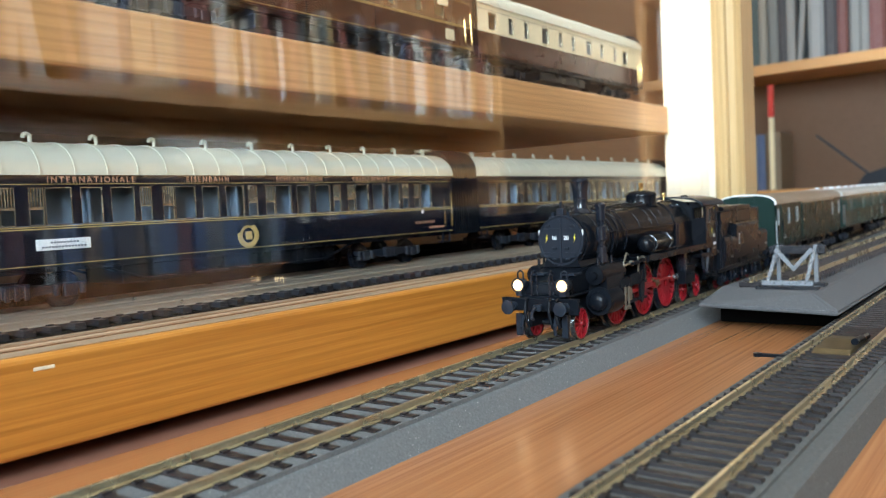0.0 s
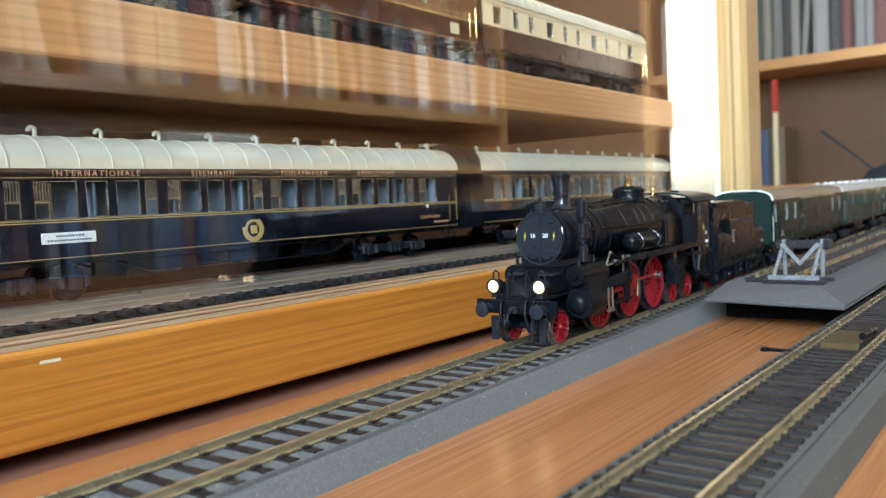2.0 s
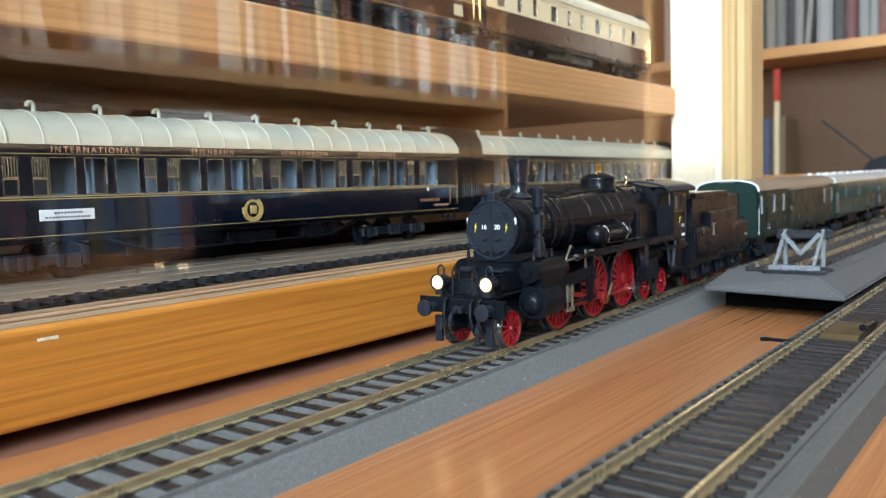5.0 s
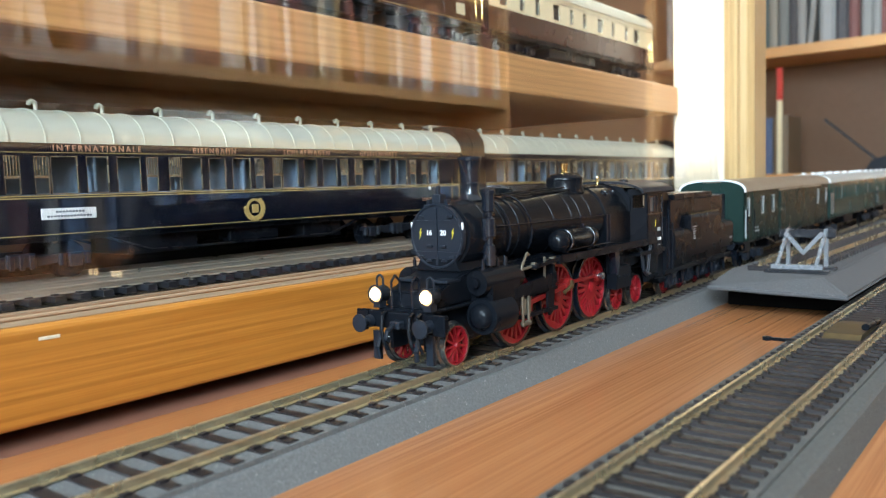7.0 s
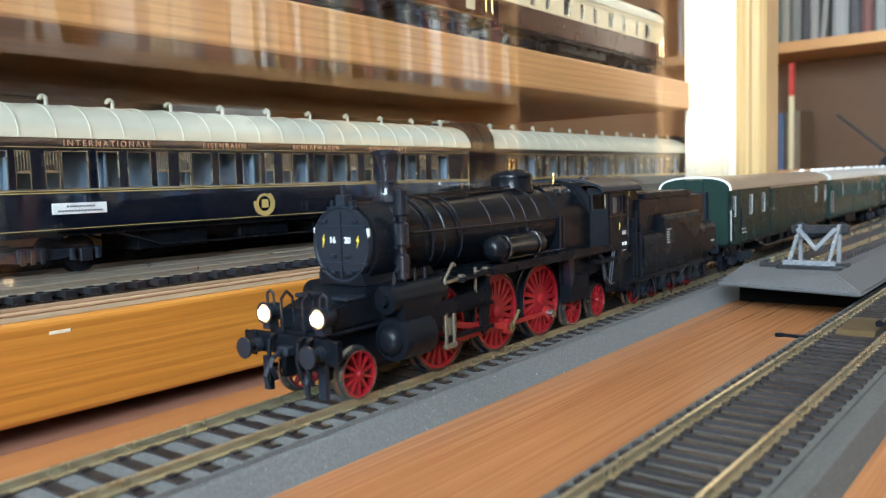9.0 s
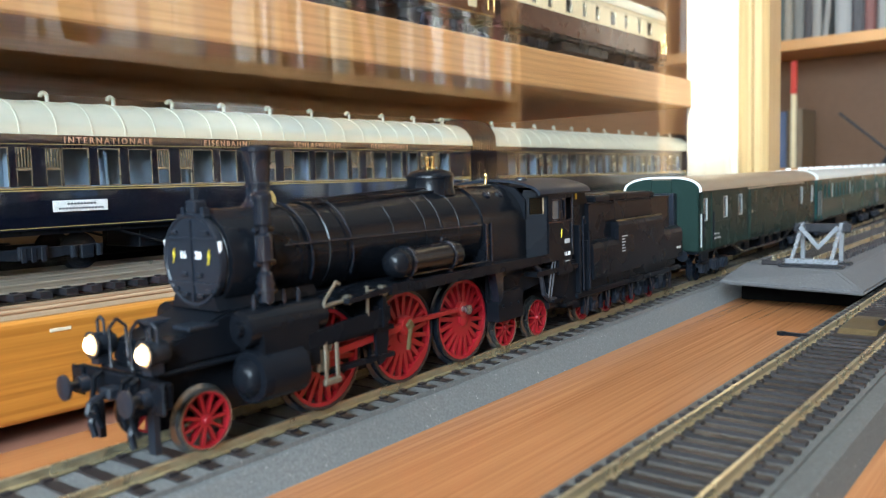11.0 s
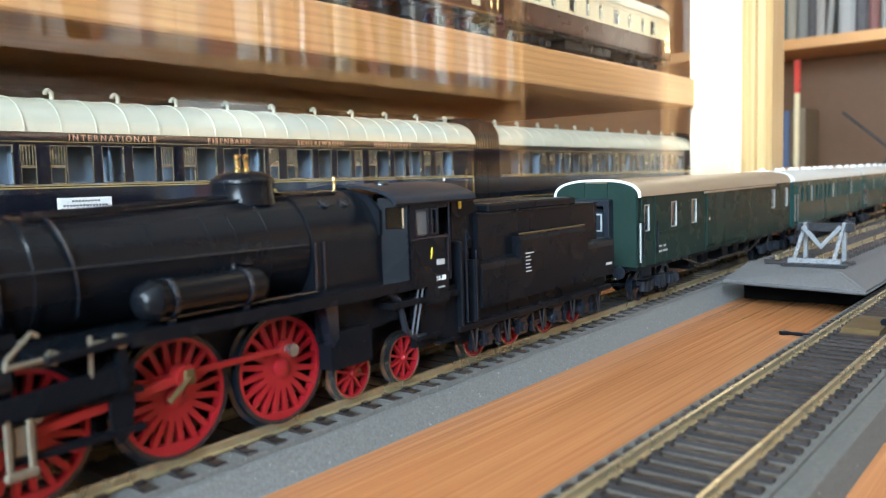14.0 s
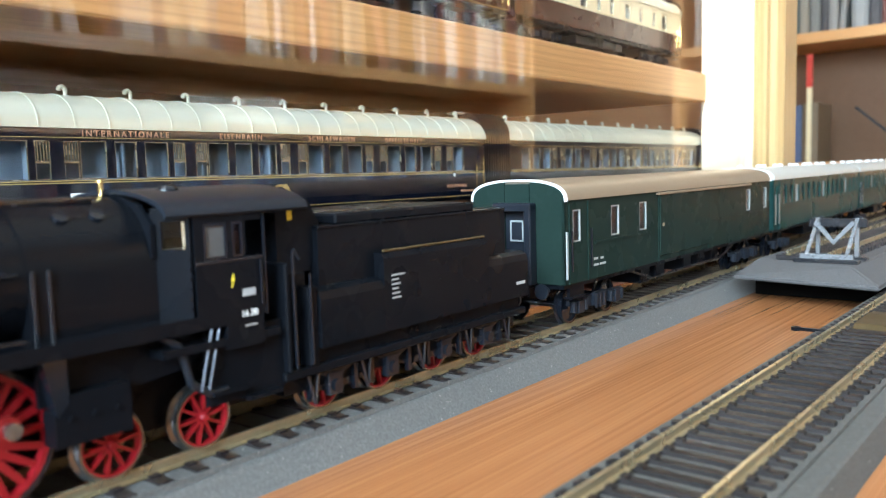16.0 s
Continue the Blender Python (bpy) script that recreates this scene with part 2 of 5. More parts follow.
ROOF_PALE = paint("pale_roof_grey", (0.5, 0.5, 0.47), 0.36, 0.0, 0.1)
ROOF_CREAM = paint("roof_cream", (0.53, 0.52, 0.41), 0.42, 0.0, 0.1)
NAVY = paint("navy_enamel", (0.0028, 0.0048, 0.0115), 0.18, 0.0, 0.2, 500, 0.02)
CREAM = paint("cream_enamel", (0.72, 0.64, 0.42), 0.3, 0.0, 0.08)
UMBER = paint("umber_enamel", (0.055, 0.02, 0.012), 0.25, 0.0, 0.2)
BELLOWS = paint("bellows_cloth", (0.005, 0.006, 0.008), 0.8, 0.0, 0.3, spec=0.05)
GOLD_PAINT = paint("gold_paint", (0.6, 0.44, 0.16), 0.35, 0.35, 0.12)
WHITE = paint("white_paint", (0.8, 0.82, 0.82), 0.4, 0.0, 0.05)
YELLOW = paint("yellow_paint", (0.75, 0.6, 0.05), 0.45, 0.0, 0.05)
LETTER_RED = paint("rust_gold_lettering", (0.62, 0.33, 0.2), 0.35, 0.3, 0.1)
CURTAIN = paint("interior_panel", (0.34, 0.39, 0.46), 0.6, 0.0, 0.25)
LETTER_GREY = paint("greyed_lettering", (0.4, 0.42, 0.43), 0.4, 0.0, 0.08)
# opaque grey that stands for the pale reflection in the cab pane
CAB_PANE = paint("painted_pane_reflection", (0.085, 0.09, 0.09), 0.12, 0.0, 0.2)
PALE_FRAME = paint("pale_frame", (0.3, 0.33, 0.33), 0.35, 0.0, 0.1)
FROST = paint("frosted_pane", (0.42, 0.45, 0.46), 0.2, 0.0, 0.15)
SMOKE_PLASTIC = translucent("smoky_plastic", (0.03, 0.03, 0.034), 0.3)
CLEAR_PLASTIC = translucent("grey_translucent_plastic", (0.24, 0.25, 0.265), 0.4)
PLASTER = paint("warm_plaster", (0.62, 0.57, 0.5), 0.9, 0.0, 0.06, 120, 0.1)
# unseen walls made dark so that the coach sides mirror less light
WALL_BROWN = paint("dimming_wall_brown", (0.2, 0.13, 0.085), 0.9, 0.0, 0.08, 120, 0.1)
FLOOR_MAT = wood("parquet", (0.22, 0.11, 0.05), (0.36, 0.2, 0.1), fine=(120, 6, 120), broad=(12, 1, 12))
SPINE = spine_material("book_cloth")
SPINE_PALE = spine_material("pale_book_covers", True)
GLASS = pane_material("cabinet_glass", (1, 1, 1), 0.064)
WINDOW = pane_material("coach_glass", (0.75, 0.8, 0.82))
LAMP_GLOW = glow("warm_lamp", (1.0, 0.74, 0.42), 7.0)
LAMP_RIM = glow("warm_reflector", (1.0, 0.6, 0.26), 0.9)
RED_STICK = paint("red_pencil_lacquer", (0.5, 0.03, 0.02), 0.3)

# ---------------------------------------------------------------- mesh helpers, millimetres
MM = Matrix.Scale(0.001, 4)


def mesh_of(name, bm, mat, smooth=False):
    me = bpy.data.meshes.new(name)
    bmesh.ops.recalc_face_normals(bm, faces=bm.faces)
    bm.transform(MM)
    bm.to_mesh(me)
    bm.free()
    me.materials.append(mat)
    if smooth:
        me.shade_smooth()
        me.set_sharp_from_angle(angle=radians(38))
    return me


STRETCH = {}  # thing: (a, b), the lengthwise fit y -> a * y + b of a car's drawing to its model


def along(parent, y):
    a, c = STRETCH.get(parent) or STRETCH.get(parent.parent) or (1.0, 0.0)
    return a * y + c


def part(name, bm, mat, parent, label="", smooth=False, at=None):
    if not parent.get("turns"):
        if at is None:
            for v in bm.verts:
                v.co.y = along(parent, v.co.y)
        else:
            at = at.copy()
            at[1][3] = along(parent, at[1][3] * 1000) / 1000
    ob = new(name, mesh_of(name, bm, mat, smooth))
    ob.parent = parent
    if at is not None:
        ob.matrix_basis = at
    return tagged(ob, label)


def thing(name, label, category, group="", at=None, kind=""):
    ob = new(name)
    ob.empty_display_size = 0.01
    if at is not None:
        ob.matrix_basis = at
    return tagged(ob, label, category, group, kind)


def solid(name, bm, mat, label, category, at=None, group="", kind="", smooth=False):
    ob = new(name, mesh_of(name, bm, mat, smooth))
    if at is not None:
        ob.matrix_basis = at
    return tagged(ob, label, category, group, kind)


def B():
    return bmesh.new()


def box(bm, x0, x1, y0, y1, z0, z1, bev=0.0, seg=1):
    vs = [bm.verts.new((x, y, z)) for x in (x0, x1) for y in (y0, y1) for z in (z0, z1)]
    fs = [bm.faces.new([vs[i] for i in q]) for q in ((0, 1, 3, 2), (4, 6, 7, 5), (0, 4, 5, 1), (2, 3, 7, 6), (0, 2, 6, 4), (1, 5, 7, 3))]
    if bev:
        es = list({e for f in fs for e in f.edges})
        bmesh.ops.bevel(bm, geom=es, offset=bev, segments=seg, affect="EDGES", profile=0.5)
    return bm


def rod(bm, p, q, r0, r1=None, n=12, caps=True):
    p, q = Vector(p), Vector(q)
    r1 = r0 if r1 is None else r1
    d = (q - p).normalized()
    a = d.orthogonal().normalized()
    b = d.cross(a)
    rings = []
    for c, r in ((p, r0), (q, r1)):
        rings.append([bm.verts.new(c + (a * math.cos(k * 2 * math.pi / n) + b * math.sin(k * 2 * math.pi / n)) * r) for k in range(n)])
    for k in range(n):
        bm.faces.new((rings[0][k], rings[0][(k + 1) % n], rings[1][(k + 1) % n], rings[1][k]))
    if caps:
        bm.faces.new(rings[0][::-1])
        bm.faces.new(rings[1])
    return bm


def lathe(bm, prof, o, axis="z", n=28):
    """prof: (radius, height) along the axis from o."""
    o = Vector(o)
    ax = {"x": (Vector((0, 1, 0)), Vector((0, 0, 1)), Vector((1, 0, 0))), "y": (Vector((0, 0, 1)), Vector((1, 0, 0)), Vector((0, 1, 0))),
          "z": (Vector((1, 0, 0)), Vector((0, 1, 0)), Vector((0, 0, 1)))}[axis]
    rings = []
    for r, h in prof:
        if r < 1e-6:
            rings.append([bm.verts.new(o + ax[2] * h)])
        else:
            rings.append([bm.verts.new(o + ax[2] * h + (ax[0] * math.cos(k * 2 * math.pi / n) + ax[1] * math.sin(k * 2 * math.pi / n)) * r) for k in range(n)])
    for A, C in zip(rings, rings[1:]):
        for k in range(n):
            f = [A[k % len(A)], A[(k + 1) % len(A)], C[(k + 1) % len(C)], C[k % len(C)]]
            f = list(dict.fromkeys(f))
            if len(f) > 2:
                bm.faces.new(f)
    return bm


def prism(bm, pts, axis, a0, a1):
    """A polygon pushed along an axis. pts are (y, z) for x, (x, z) for y, (x, y) for z."""
    def at(p, a):
        return {"x": (a, p[0], p[1]), "y": (p[0], a, p[1]), "z": (p[0], p[1], a)}[axis]
    A = [bm.verts.new(at(p, a0)) for p in pts]
    C = [bm.verts.new(at(p, a1)) for p in pts]
    bm.faces.new(A[::-1])
    bm.faces.new(C)
    for k in range(len(pts)):
        j = (k + 1) % len(pts)
        bm.faces.new((A[k], A[j], C[j], C[k]))
    return bm


def tube(bm, pts, r, n=8):
    for p, q in zip(pts, pts[1:]):
        rod(bm, p, q, r, n=n)
    return bm


def bent(pts, r, n=7):
    """A pipe bent smoothly through the points, as one skin."""
    P = [Vector(p) for p in pts]
    path = []
    for i in range(len(P) - 1):
        a, b_, c, d = P[max(i - 1, 0)], P[i], P[i + 1], P[min(i + 2, len(P) - 1)]
        for k in range(4):
            u = k / 4
            path.append(0.5 * (2 * b_ + (c - a) * u + (2 * a - 5 * b_ + 4 * c - d) * u * u + (3 * b_ - a - 3 * c + d) * u ** 3))
    path.append(P[-1])
    bm, rings, side = B(), [], None
    for i, p in enumerate(path):
        d = (path[min(i + 1, len(path) - 1)] - path[max(i - 1, 0)]).normalized()
        side = d.orthogonal().normalized() if side is None else (side - d * side.dot(d)).normalized()
        up = d.cross(side)
        rings.append([bm.verts.new(p + (side * math.cos(2 * math.pi * k / n) + up * math.sin(2 * math.pi * k / n)) * r) for k in range(n)])
    for A, C in zip(rings, rings[1:]):
        for k in range(n):
            bm.faces.new((A[k], A[(k + 1) % n], C[(k + 1) % n], C[k]))
    bm.faces.new(rings[0][::-1]); bm.faces.new(rings[-1])
    return bm


def text_part(name, words, size, mat, parent, at, label="", thick=0.06, wide=1.0):
    cu = bpy.data.curves.new(name, "FONT")
    cu.body, cu.size, cu.extrude, cu.align_x, cu.align_y = words, size * 0.001, thick * 0.001, "CENTER", "CENTER"
    cu.space_character = wide
    tmp = new("lettering_source", cu)
    bpy.context.view_layer.update()
    me = bpy.data.meshes.new_from_object(tmp.evaluated_get(bpy.context.evaluated_depsgraph_get()))
    bpy.data.objects.remove(tmp)
    me.materials.clear()
    me.materials.append(mat)
    ob = new(name, me)
    ob.parent = parent
    at = at.copy()
    at[1][3] = along(parent, at[1][3] * 1000) / 1000
    ob.matrix_basis = at
    return tagged(ob, label)


# on a right-hand flank (facing +x), read from outside; on a front (facing -y)
def flank(x, y, z):
    return Matrix.Translation((x * 0.001, y * 0.001, z * 0.001)) @ Euler((math.pi / 2, 0, math.pi / 2)).to_matrix().to_4x4()


def front(x, y, z):
    return Matrix.Translation((x * 0.001, y * 0.001, z * 0.001)) @ Euler((math.pi / 2, 0, 0)).to_matrix().to_4x4()


def mm(x, y, z):
    return Matrix.Translation((x * 0.001, y * 0.001, z * 0.001))


def pierced_side(bm, x0, x1, y0, y1, z0, z1, holes, hz0, hz1):
    """A side wall with a row of window openings."""
    box(bm, x0, x1, y0, y1, z0, hz0)
    box(bm, x0, x1, y0, y1, hz1, z1)
    y = y0
    for a, c in holes:
        if a > y + 0.01:
            box(bm, x0, x1, y, a, hz0, hz1)
        y = c
    if y < y1 - 0.01:
        box(bm, x0, x1, y, y1, hz0, hz1)
    return bm


# ---------------------------------------------------------------- room
b = B(); box(b, -780, 1900, -2050, 2700, -790, -760)
solid("floor", b, FLOOR_MAT, "brown parquet floor of the room", "floor", TURN, kind="structure")
b = B(); box(b, -780, 1900, -2050, 2700, 1850, 1880)
solid("ceiling", b, PLASTER, "plain pale ceiling", "ceiling", TURN, kind="structure")
# the opening is added for the fill lamp, out of view
b = B(); box(b, -830, -780, -2050, 700, -760, 1850); box(b, -830, -780, 1600, 2700, -760, 1850); box(b, -830, -780, 700, 1600, -760, 350); box(b, -830, -780, 700, 1600, 1350, 1850)
solid("wall_west", b, PLASTER, "warm plaster wall behind the cabinet, opening added for fill light", "wall", TURN, kind="structure")
b = B(); box(b, 1850, 1900, -2050, 2700, -760, 1850)
solid("wall_east", b, WALL_BROWN, "plain unseen wall, brown to dim the coaches' reflections", "wall", TURN, kind="structure")
b = B(); box(b, -780, 1850, 2650, 2700, -760, 1850)
solid("wall_north", b, WALL_BROWN, "plain unseen end wall, brown to dim the coaches' reflections", "wall", TURN, kind="structure")
b = B()
box(b, -780, 1850, -2050, -2000, -760, 400)
box(b, -780, 1850, -2050, -2000, 1620, 1850)
box(b, -780, -280, -2050, -2000, 400, 1620)
# sill and lintel placed to keep the sun on the cabinet partition only
box(b, -280, 282, -2050, -2000, 400, 926)
box(b, -280, 282, -2050, -2000, 1550, 1620)
box(b, 282, 620, -2050, -2000, 400, 1620)
box(b, 1500, 1850, -2050, -2000, 400, 1620)
solid("wall_south", b, PLASTER, "unseen plaster wall, two openings sized to confine the sun", "wall", TURN, kind="structure")

# table
b = B(); box(b, 62, 620, -600, 1300, -38, -10, 0.8, 2)
table = thing("layout_table", "varnished beech laminate tabletop that carries the tracks", "table", at=TURN)
part("tabletop", b, TABLE_WOOD, table)
# the board's shadow, built as a dark strip beside the tabletop
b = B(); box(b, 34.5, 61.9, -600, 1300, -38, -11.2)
part("recessed_edge", b, BEAM_SHADE, table, "dark strip that holds the cabinet board's shadow on the table")
for px in (90, 580):
    for py in (-540, 1240):
        b = B(); box(b, px - 25, px + 25, py - 25, py + 25, -760, -38, 2)
        part("leg", b, TABLE_WOOD, table)

# ---------------------------------------------------------------- tracks
def sleeper_mesh(mat, length=26.6, wide=1.0, shift=0.0):
    bm = B()
    h = length / 2
    prism(bm, [(y * wide, z) for y, z in ((-1.75, 0), (1.75, 0), (1.5, 1.85), (1.3, 2.0), (-1.3, 2.0), (-1.5, 1.85))], "x", shift - h, shift + h)
    for s in (-1, 1):
        for k in (-1, 1):
            x = s * 8.25 + k * 1.5
            box(bm, x - 0.7, x + 0.7, -0.9, 0.9, 2.0, 2.45)
    return mesh_of("sleeper", bm, mat)


def rail_bm(x, y0, y1):
    """Foot, web and head of one rail with its top at z 0."""
    pts = [(x - 0.95, -2.1), (x + 0.95, -2.1), (x + 0.95, -1.85), (x + 0.25, -1.6), (x + 0.25, -0.65), (x + 0.42, -0.5), (x + 0.42, -0.1),
           (x + 0.32, 0), (x - 0.32, 0), (x - 0.42, -0.1), (x - 0.42, -0.5), (x - 0.25, -0.65), (x - 0.25, -1.6), (x - 0.95, -1.85)]
    return prism(B(), pts, "y", y0, y1)


def track(label, at, y0, y1, sleeper, rail, pitch=7.2, joints=(), web=-3.95, wide=12.6, first=3.0, fill=None):
    t = thing("model_track", label, "railway track", at=at)
    cuts = [y0, *joints, y1]
    for s in (-1, 1):
        for a, c in zip(cuts, cuts[1:]):
            part("rail", rail_bm(s * 8.25, a + 0.15, c - 0.15), rail, t)
    b = B(); box(b, -wide, wide, y0, y1, -4.35, web)
    part("base_web", b, fill or WEB_SHADE, t, "grey foam between the sleepers" if fill else "dark plastic web between the sleepers")
    y = y0 + first
    while y < y1:
        o = new("sleeper", sleeper)
        o.parent = t
        o.matrix_basis = mm(random.uniform(-0.15, 0.15), y + random.uniform(-0.12, 0.12), -4.1)
        y += pitch
    return t


BROWN_SLEEPER = sleeper_mesh(SLEEPER_GREY, 27.0, 0.95)
NARROW_SLEEPER = sleeper_mesh(SLEEPER, 26.0, 0.8, 0.2)
BLACK_SLEEPER = sleeper_mesh(SLEEPER_BLACK)


def bed(name, label, at, x0, x1, y0, y1, zt, zb, mat, slope=4.0):
    bm = prism(B(), [(x0 - slope, zb), (x1 + slope, zb), (x1, zt - 0.5), (x1 - 0.6, zt), (x0 + 0.6, zt), (x0, zt - 0.5)], "y", y0, y1)
    return solid(name, bm, mat, label, "track bed", at)


bed("track_bed", "grey foam bed strip under the running track", RUNWAY, -14.5, 15.4, -250, 1260, -3.5, -17, FOAM, 9.1)
track("straight track with brass rails and dark sleepers in grey foam", RUNWAY, -250, 1255, BROWN_SLEEPER, RAIL, 7.05, joints=(330, 790), web=-2.4, wide=14.2, first=4.3, fill=FOAM)
B_AT = TURN @ mm(196.3, -38, 0)
bed("track_bed", "grey foam bed strip under the empty siding", B_AT, -15, 18.5, -350, 1250, -3.6, -10, SIDING_FOAM_SHADED, 1.5)
siding = track("empty straight siding with brass rails and brown sleepers", B_AT, -350, 1240, NARROW_SLEEPER, RAIL, 5.4, joints=(63, 420), web=-2.9, wide=14.4, fill=SIDING_FOAM_SHADED)

# ---------------------------------------------------------------- cabinet
cabinet = thing("display_cabinet", "varnished pine display cabinet with glass front", "cabinet", at=TURN)
b = B(); box(b, -180, 55, -700, 1000, -7, 17.5, 1.6, 3)
part("bottom_board", b, BEAM_WOOD, cabinet, "orange varnished pine board")
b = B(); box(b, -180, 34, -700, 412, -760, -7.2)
part("plinth", b, SHADE_WOOD, cabinet)
b = B(); box(b, -192, -180, -700, 1000, -760, 1200)
part("back_panel", b, CABINET_BACK, cabinet, "brown pine back panel")
b = B(); box(b, -180, 6, -700, 381.5, 98.2, 119.6, 1.2, 2)
part("shelf", b, SHELF_WOOD, cabinet, "pine shelf with lighter grain")
b = B(); box(b, -180, 6, -700, 381.5, 330, 350, 1.2, 2)
part("shelf", b, SHELF_WOOD, cabinet)
b = B(); box(b, 2, 42, 382, 402, 17.6, 1200, 0.8)
part("partition", b, PALE_WOOD, cabinet, "pale pine upright partition")
b = B()
prism(b, [(43, 380), (47, 378.5), (50, 381), (52, 381), (55, 378.5), (60, 378.5), (62, 380.5), (64, 384), (64, 412), (43, 412)], "z", 17.7, 1200)
part("stile", b, STILE_SHADED, cabinet, "moulded pine door stile")
b = B(); box(b, -180, 55, -720, -701, -760, 1200)
part("side_panel", b, CASE_WOOD, cabinet)
b = B(); box(b, -180, 55, -700, 412, 1180, 1200)
part("top_board", b, SHELF_WOOD, cabinet)
# added black sheet for the dark space beneath the cars
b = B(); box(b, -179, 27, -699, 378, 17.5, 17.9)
part("shelf_mat", b, WEB_SHADE, cabinet, "added black sheet that darkens the board under the cars")
for u in (34.5, 42.5):
    b = B(); box(b, u, u + 1.6, -699, 376, 17.55, 18.6, 0.3)
    part("sliding_groove", b, PALE_EDGE, cabinet, "worn pale edge of the glass groove")
b = B(); box(b, 37.2, 39.2, -699, 378, 18.65, 1179)
pane = part("sliding_pane", b, GLASS, cabinet, "clear sliding glass pane")
pane.visible_shadow = False
b = B(); box(b, 45.5, 53.4, -699, 378, 17.5, 17.75, 0.1)
part("worn_edge", b, PALE_EDGE, cabinet, "pale worn strip along the board edge")
# chips in the varnish
for v, u, z, s in ((-143.5, 55.05, 14.3, 2.6), (-41, 48, 17.6, 3.0), (-30, 50, 17.6, 1.8), (60, 45, 17.6, 2.2)):
    b = B(); box(b, u - 0.1, u + (0.12 if z < 15 else 1.6), v - s, v + s, z - (0.7 if z < 15 else 0.1), z + 0.15, 0.08)
    part("chip", b, PALE_WOOD, cabinet)

track("empty track of black sleepers on the cabinet board", TURN @ mm(12, 0, 22.0), -690, 375, BLACK_SLEEPER, RAIL_BRIGHT)
track("track of black sleepers under the sleeping cars", TURN @ mm(-16.5, 0, 22.0), -690, 375, BLACK_SLEEPER, RAIL_BRIGHT)
track("track on the upper cabinet shelf", TURN @ mm(-31, 0, 123.7), -690, 372, BLACK_SLEEPER, RAIL_BRIGHT)

# ---------------------------------------------------------------- wheels
SPOKES = {}


def spoke_mesh(r):
    if r not in SPOKES:
        bm = B()
        w0, w1 = r * 0.06, r * 0.045
        vs = [bm.verts.new((sx, rad, sw)) for rad, w, h in ((r * 0.15, w0, 0.75), (r * 0.865, w1, 0.55)) for sx, sw in ((h, w), (h, -w), (-h, -w), (-h, w))]
        for i in range(4):
            j = (i + 1) % 4
            bm.faces.new((vs[i], vs[j], vs[4 + j], vs[4 + i]))
        SPOKES[r] = mesh_of("spoke", bm, RED)
    return SPOKES[r]


def spoked_wheel(parent, name, r, n, at, crank=0.0, weight=0.0):
    """A red spoked wheel with a steel tyre; the axle lies along x and the hub is the origin."""
    bm = B()
    ri = r * 0.86
    lathe(bm, [(ri, -0.9), (ri, 0.9), (r * 0.93, 0.9), (r * 0.93, -0.9), (ri, -0.9)], (0, 0, 0), "x", 36)
    lathe(bm, [(0, -1.1), (r * 0.17, -1.1), (r * 0.17, 1.2), (r * 0.12, 1.6), (0, 1.6)], (0, 0, 0), "x", 18)
    if weight:
        pts = [(ri * math.cos(math.pi + a), ri * math.sin(math.pi + a)) for a in [(-0.5 + i / 8) * weight for i in range(9)]]
        prism(bm, pts, "x", -0.7, 0.95)
    w = part(name, bm, RED, parent, "red spoked wheel", True, at)
    w["turns"] = 1
    for k in range(n):
        o = new("spoke", spoke_mesh(r))
        o.parent = w
        o.matrix_basis = Matrix.Rotation(2 * math.pi * (k + 0.5) / n, 4, "X")
    bm = lathe(B(), [(r * 0.93, -1.0), (r * 0.93, 1.0), (r, 1.0), (r, -0.6), (r + 0.8, -0.9), (r + 0.8, -1.5), (r * 0.93, -1.5), (r * 0.93, -1.0)], (0, 0, 0), "x", 44)
    part("tyre", bm, TYRE_STEEL if r < 8 else BLACK_METAL, w, "bright worn steel tyre" if r < 8 else "blackened steel tyre", True)
    if crank:
        bm = rod(B(), (1.2, crank, 0), (4.3, crank, 0), 0.9, n=14)
        lathe(bm, [(0, 4.3), (1.3, 4.3), (1.3, 4.9), (0, 4.9)], (0, crank, 0), "x", 12)
        part("crank_pin", bm, STEEL, w, "steel crank pin", True)
    return w


def disc_wheel(parent, r, at):
    bm = lathe(B(), [(0, 0.6), (r * 0.35, 0.6), (r * 0.5, 0.1), (r * 0.8, 0.1), (r * 0.86, 0.9), (r, 0.9), (r, -0.6), (r + 0.8, -0.9), (r + 0.8, -1.4), (0, -1.4)], (0, 0, 0), "x", 26)
    return part("wheel", bm, BLACK_METAL, parent, "blackened disc wheel", True, at)


WHEELS = []  # (object, x, y, radius, start angle)

# ---------------------------------------------------------------- locomotive; y = 0 at the cab window, front towards -y
loco = thing("steam_locomotive", "black model steam locomotive with red spoked wheels and lit lamps", "locomotive")
STRETCH[loco] = (0.944, 0.0)

# frame and platform
b = B()
box(b, -6.2, -5.2, -128, 24, 5, 16); box(b, 5.2, 6.2, -128, 24, 5, 16)
box(b, -6, 6, -40, 20, 9, 15); box(b, -7.2, 7.2, -96, 20, 14.5, 25.2)
part("main_frame", b, BLACK, loco)
b = B()
prism(b, [(-86, 24.2), (-70, 25.4), (13, 25.4), (13, 24.2), (-70, 24.2), (-86, 23.2)], "x", -17, 17)
box(b, -17.2, -16.2, -72, 13, 23.2, 25.6); box(b, 16.2, 17.2, -72, 13, 23.2, 25.6)
part("running_board", b, BLACK, loco)
b = B()
box(b, -9.2, 9.2, -129, -74, 15.2, 16.2, 0.3)
prism(b, [(-74, 16.2), (-74, 24.4), (-72.5, 24.4), (-72.5, 16.2)], "x", -16, 16)
part("front_platform", b, BLACK, loco)
